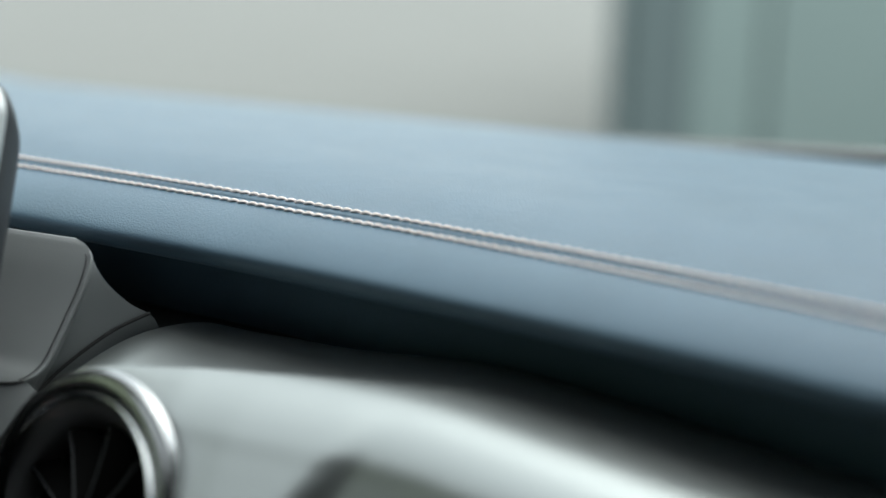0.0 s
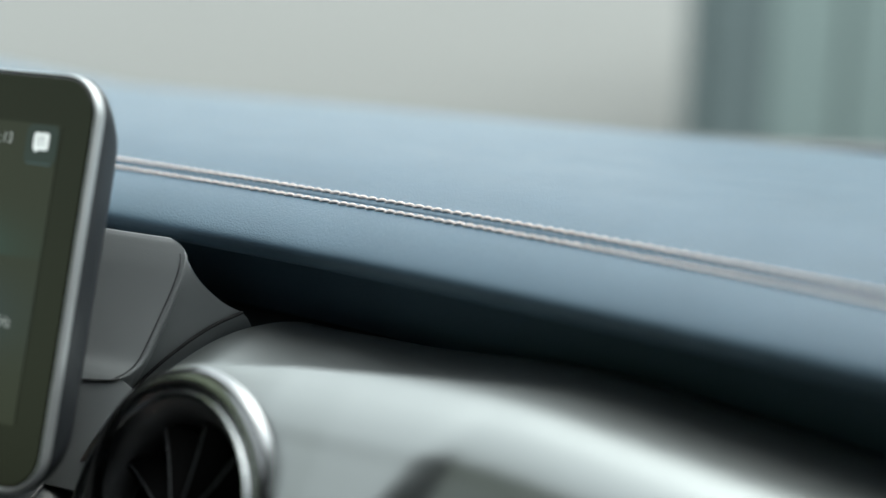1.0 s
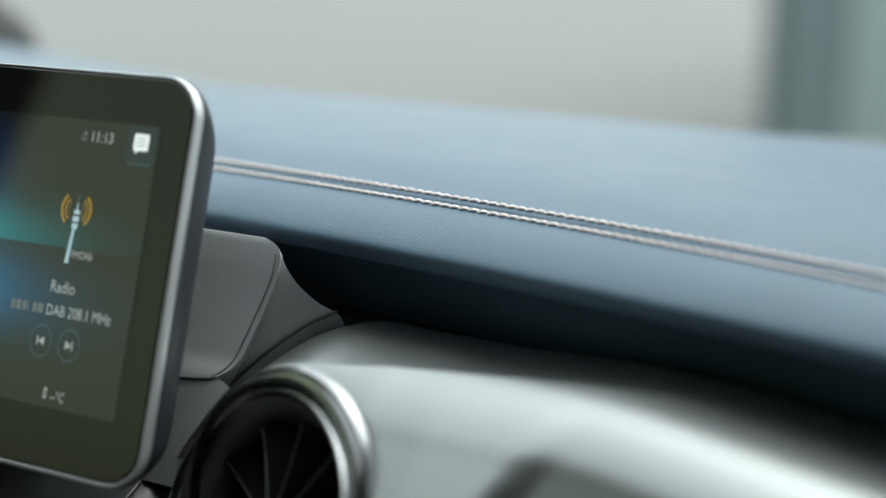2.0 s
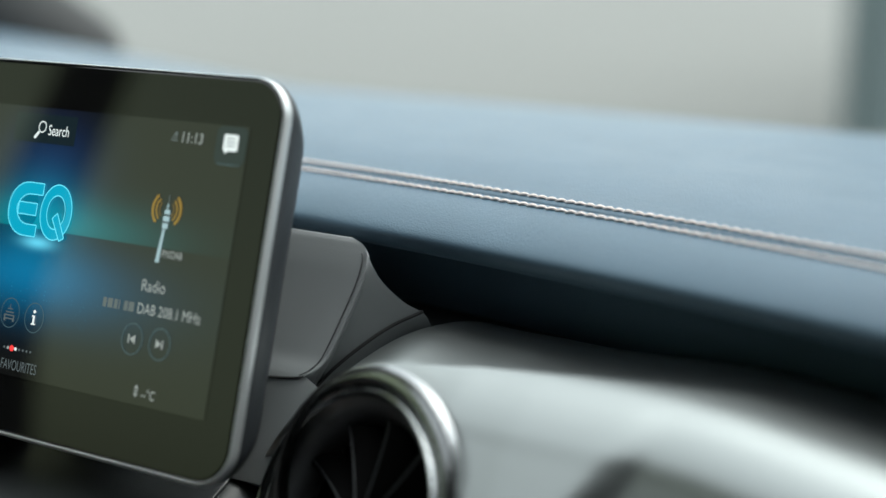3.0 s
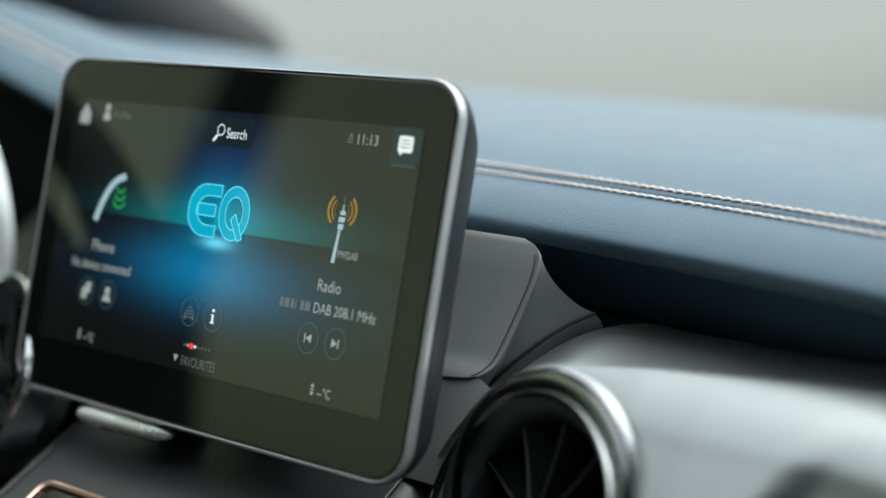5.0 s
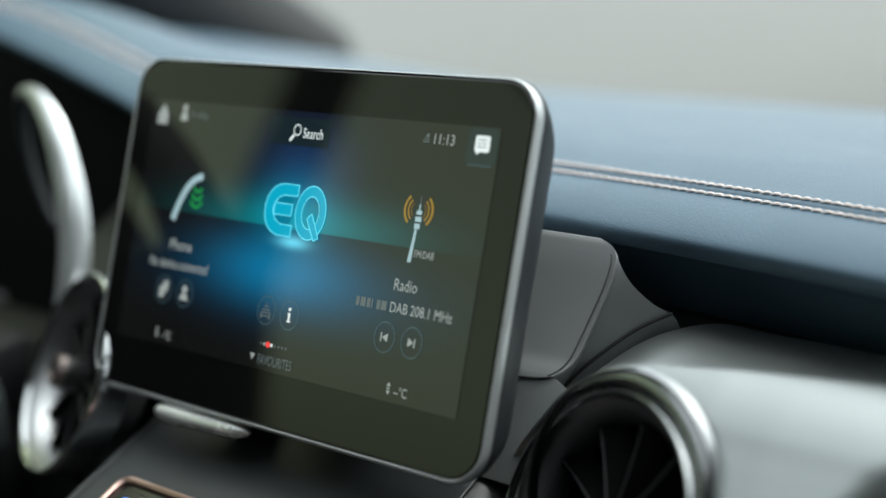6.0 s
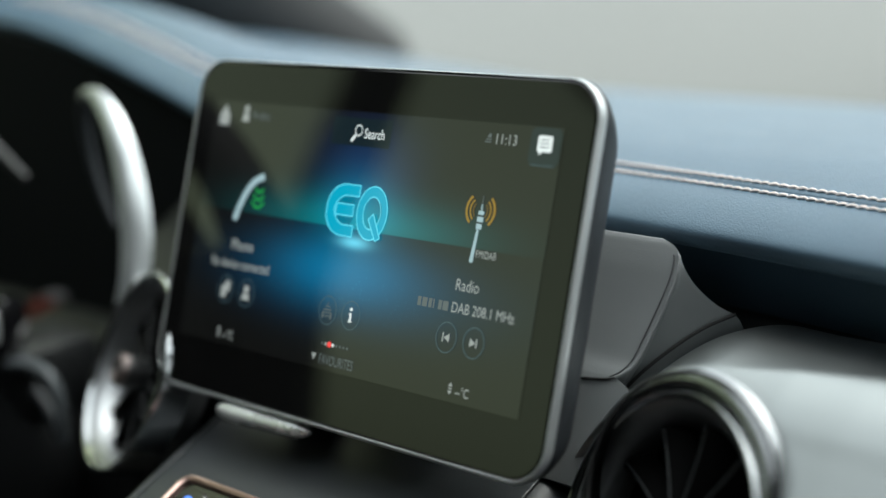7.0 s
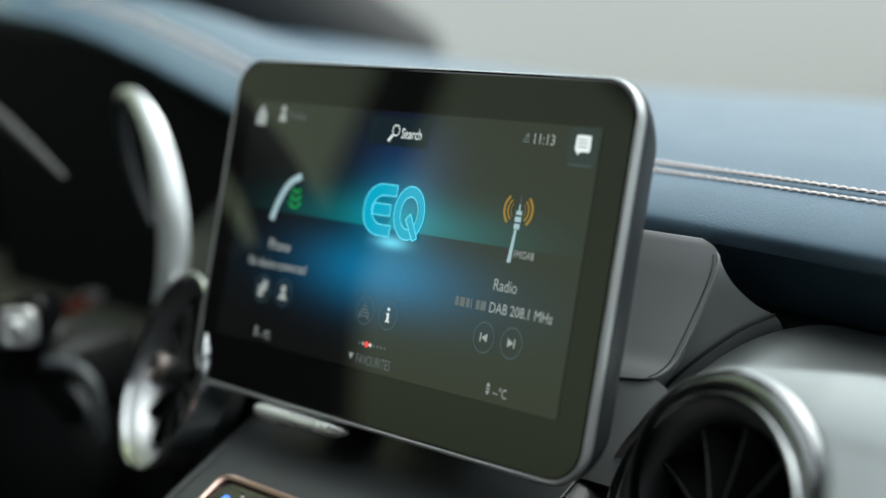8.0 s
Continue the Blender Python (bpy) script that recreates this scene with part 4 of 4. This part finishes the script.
part("spoke", loft([[(x, y + 0.015, z) for x, y in rounded(-w, w, -0.010, 0.010, 0.005, 4)] for w, z in ((0.030, -0.05), (0.022, -0.10), (0.026, -0.145))]), GLOSS, wheel, "gloss black spoke")

# ---- car shell ----
pillar_rows = []
for i in range(25):
    s = i / 24
    c = Vector((-0.635, 0.63, 1.275)).lerp(Vector((-0.95, -0.40, 2.06)), s)
    w = 0.075
    pillar_rows.append([c + Vector((w * math.cos(a) * 1.3, 0.5 * w * math.sin(a), 0.9 * w * math.sin(a))) for a in [2 * math.pi * j / 20 for j in range(20)]])
tagged(part("pillar_left", loft([list(r) for r in pillar_rows]), LINING), "dark grey windscreen pillar beside the dashboard", "pillar", kind="structure")
tagged(part("pillar_right", loft([[Vector((-p.x, p.y, p.z)) for p in r] for r in pillar_rows]), LINING), "dark grey windscreen pillar on the passenger side", "pillar", kind="structure")
tagged(part("windscreen_strip", grid([[(x, y, z - 0.008 + 0.012 * max(0.0, min(1.0, (x - 0.18) / 0.3))) for y, z in ((0.540, 1.27), (0.542, 1.2955), (0.552, 1.2985), (0.562, 1.2955), (0.564, 1.27))] for x in [0.12 + 0.66 * i / 30 for i in range(31)]]), FACADE_FRAME), "black rubber strip at the foot of the windscreen", "strip", kind="structure")
tagged(part("cowl", block(-0.80, 0.80, 0.536, 0.66, 1.20, 1.272, 0.01), FACADE_FRAME), "black strip along the foot of the windscreen", "cowl", kind="structure")
# left wall: door, window openings, pillar between them
tagged(part("wall_left", prism([(0.7, 0.40), (0.7, 1.25), (0.50, 1.30), (-0.20, 1.34), (-0.69, 1.36), (-0.69, 2.02), (-0.775, 2.02), (-0.775, 1.51), (-0.86, 1.34), (-0.9, 1.22), (-2.4, 1.22), (-2.4, 0.40)], -0.84, -0.80), DOOR_LINING, smooth=False), "dark lined driver's door and side wall", "wall", kind="structure")
tagged(part("wall_left_top", prism([(0.16, 2.02), (-2.4, 2.02), (-2.4, 2.10), (0.10, 2.10)], -0.84, -0.80), DOOR_LINING, smooth=False), "dark side rail above the windows", "wall", kind="structure")
# unseen right wall, closed behind the front opening to keep side light out
tagged(part("wall_right", prism([(0.7, 0.40), (0.7, 1.22), (0.36, 1.20), (0.00, 1.22), (-0.04, 2.02), (-2.4, 2.02), (-2.4, 0.40)], 0.80, 0.84), DOOR_LINING, smooth=False), "unseen dark passenger side wall, closed to block light but for a front opening", "wall", kind="structure")
tagged(part("wall_right_top", prism([(0.16, 2.02), (-2.4, 2.02), (-2.4, 2.10), (0.10, 2.10)], 0.80, 0.84), LINING, smooth=False), "dark side rail above the passenger window", "wall", kind="structure")
tagged(part("wall_rear", block(-0.84, 0.84, -2.44, -2.40, 0.40, 2.10), DOOR_LINING), "dark rear wall of the cabin", "wall", kind="structure")
tagged(part("floor", block(-0.84, 0.84, -2.40, 0.7, 0.36, 0.40), CARPET), "dark carpeted cabin floor", "floor", kind="structure")
tagged(part("bulkhead", block(-0.80, 0.80, 0.52, 0.56, 0.40, 1.22), BLACK), "black bulkhead below the windscreen", "wall", kind="structure")


def tinted_glass():
    m = bpy.data.materials.new("tinted_window_glass")
    m.use_nodes = True
    t = m.node_tree
    t.nodes.clear()
    out = t.nodes.new("ShaderNodeOutputMaterial")
    mix = t.nodes.new("ShaderNodeMixShader")
    mix.inputs[0].default_value = 0.05
    clear = t.nodes.new("ShaderNodeBsdfTransparent")
    clear.inputs["Color"].default_value = (0.88, 0.90, 0.70, 1)
    gloss = t.nodes.new("ShaderNodeBsdfGlossy")
    gloss.inputs["Roughness"].default_value = 0.02
    t.links.new(clear.outputs[0], mix.inputs[1])
    t.links.new(gloss.outputs[0], mix.inputs[2])
    t.links.new(mix.outputs[0], out.inputs["Surface"])
    return m


for k, (a, b, c, d) in enumerate(((-0.80, 0.60, 1.25, 2.06), (-2.40, -0.74, 1.20, 2.06))):
    pane = tagged(part("window_%d" % (k + 1), block(-0.825, -0.820, a, b, c, d), tinted_glass(), smooth=False), "tinted side window glass", "window", kind="structure")
    pane.visible_shadow = False
# unseen roof, added to shape the light; its opening lets sky onto the dash
tagged(part("ceiling", block(-0.80, 0.80, 0.44, 0.465, 2.06, 2.10, 0.005), HEADLINER), "unseen grey fabric headliner strip above the windscreen, kept narrow to shade little", "ceiling", kind="structure")
tagged(part("ceiling_rear", block(-0.80, 0.80, -2.40, -0.70, 2.06, 2.10, 0.005), HEADLINER), "unseen grey fabric headliner over the rear, added to block light", "ceiling", kind="structure")
for side in (-1, 1):
    tagged(part("ceiling_side", block(min(side * 0.80, side * 0.68), max(side * 0.80, side * 0.68), -0.70, 0.44, 2.06, 2.10, 0.005), HEADLINER), "unseen grey fabric headliner beside the added roof opening", "ceiling", kind="structure")


def car_seat(at, label):
    seat = tagged(empty("car_seat", at), label, "seat", "front seats")
    part("cushion", block(-0.26, 0.26, -0.25, 0.25, 0.0, 0.16, 0.05, 4), SEAT, seat)
    back = block(-0.25, 0.25, -0.08, 0.06, 0.12, 0.72, 0.05, 4)
    bmesh.ops.rotate(back, cent=(0, 0, 0.1), matrix=Matrix.Rotation(radians(12), 3, 'X'), verts=back.verts)
    bmesh.ops.translate(back, vec=(0, -0.26, 0), verts=back.verts)
    part("backrest", back, SEAT, seat)
    rest = block(-0.13, 0.13, -0.055, 0.045, 0.76, 0.94, 0.04, 4)
    bmesh.ops.translate(rest, vec=(0, -0.42, 0), verts=rest.verts)
    part("headrest", rest, SEAT, seat)
    for x in (-0.05, 0.05):
        part("post", tube([(x, -0.40, 0.66), (x, -0.42, 0.80)], 0.007, 10), CHROME, seat)
    part("base", block(-0.2, 0.2, -0.2, 0.2, -0.36, 0.02, 0.02), BLACK, seat)
    return seat


car_seat((-0.42, -0.98, 0.76), "dark leather driver's seat with headrest")

# ---- outside ----
bm = bmesh.new()
bmesh.ops.create_grid(bm, x_segments=8, y_segments=8, size=1500)
tagged(part("ground", bm, CONCRETE), "pale concrete yard reaching to the horizon", "ground", kind="structure")
house = tagged(empty("building", (3.0, 6.5, 0)), "green-grey clad building beyond the windscreen", "building")
part("wall", block(-1.01, 9.0, 5.62, 12.0, 0.0, 2.8), FACADE_DARK, house, local=False)
part("plinth", block(-1.02, 9.0, 5.55, 5.62, 0.0, 0.25, 0.01), FACADE_FRAME, house, local=False)
for i in range(14):
    x0 = -1.0 + 0.62 * i
    part("cladding_panel", block(x0 + 0.01 if i else x0 + 0.30, x0 + 0.60, 5.56, 5.62, 0.25, 2.75, 0.01), FACADE if i != 3 else FACADE_DARK, house, local=False)
part("corner_strip", block(-1.06, -1.02, 5.54, 5.70, 0.0, 2.8, 0.005), FACADE_DARK, house, local=False)

# threads of the two seam rows, last
stitches(0.0054, 0.0010, 0.0)
stitches(-0.0066, -0.0003, 0.0018)
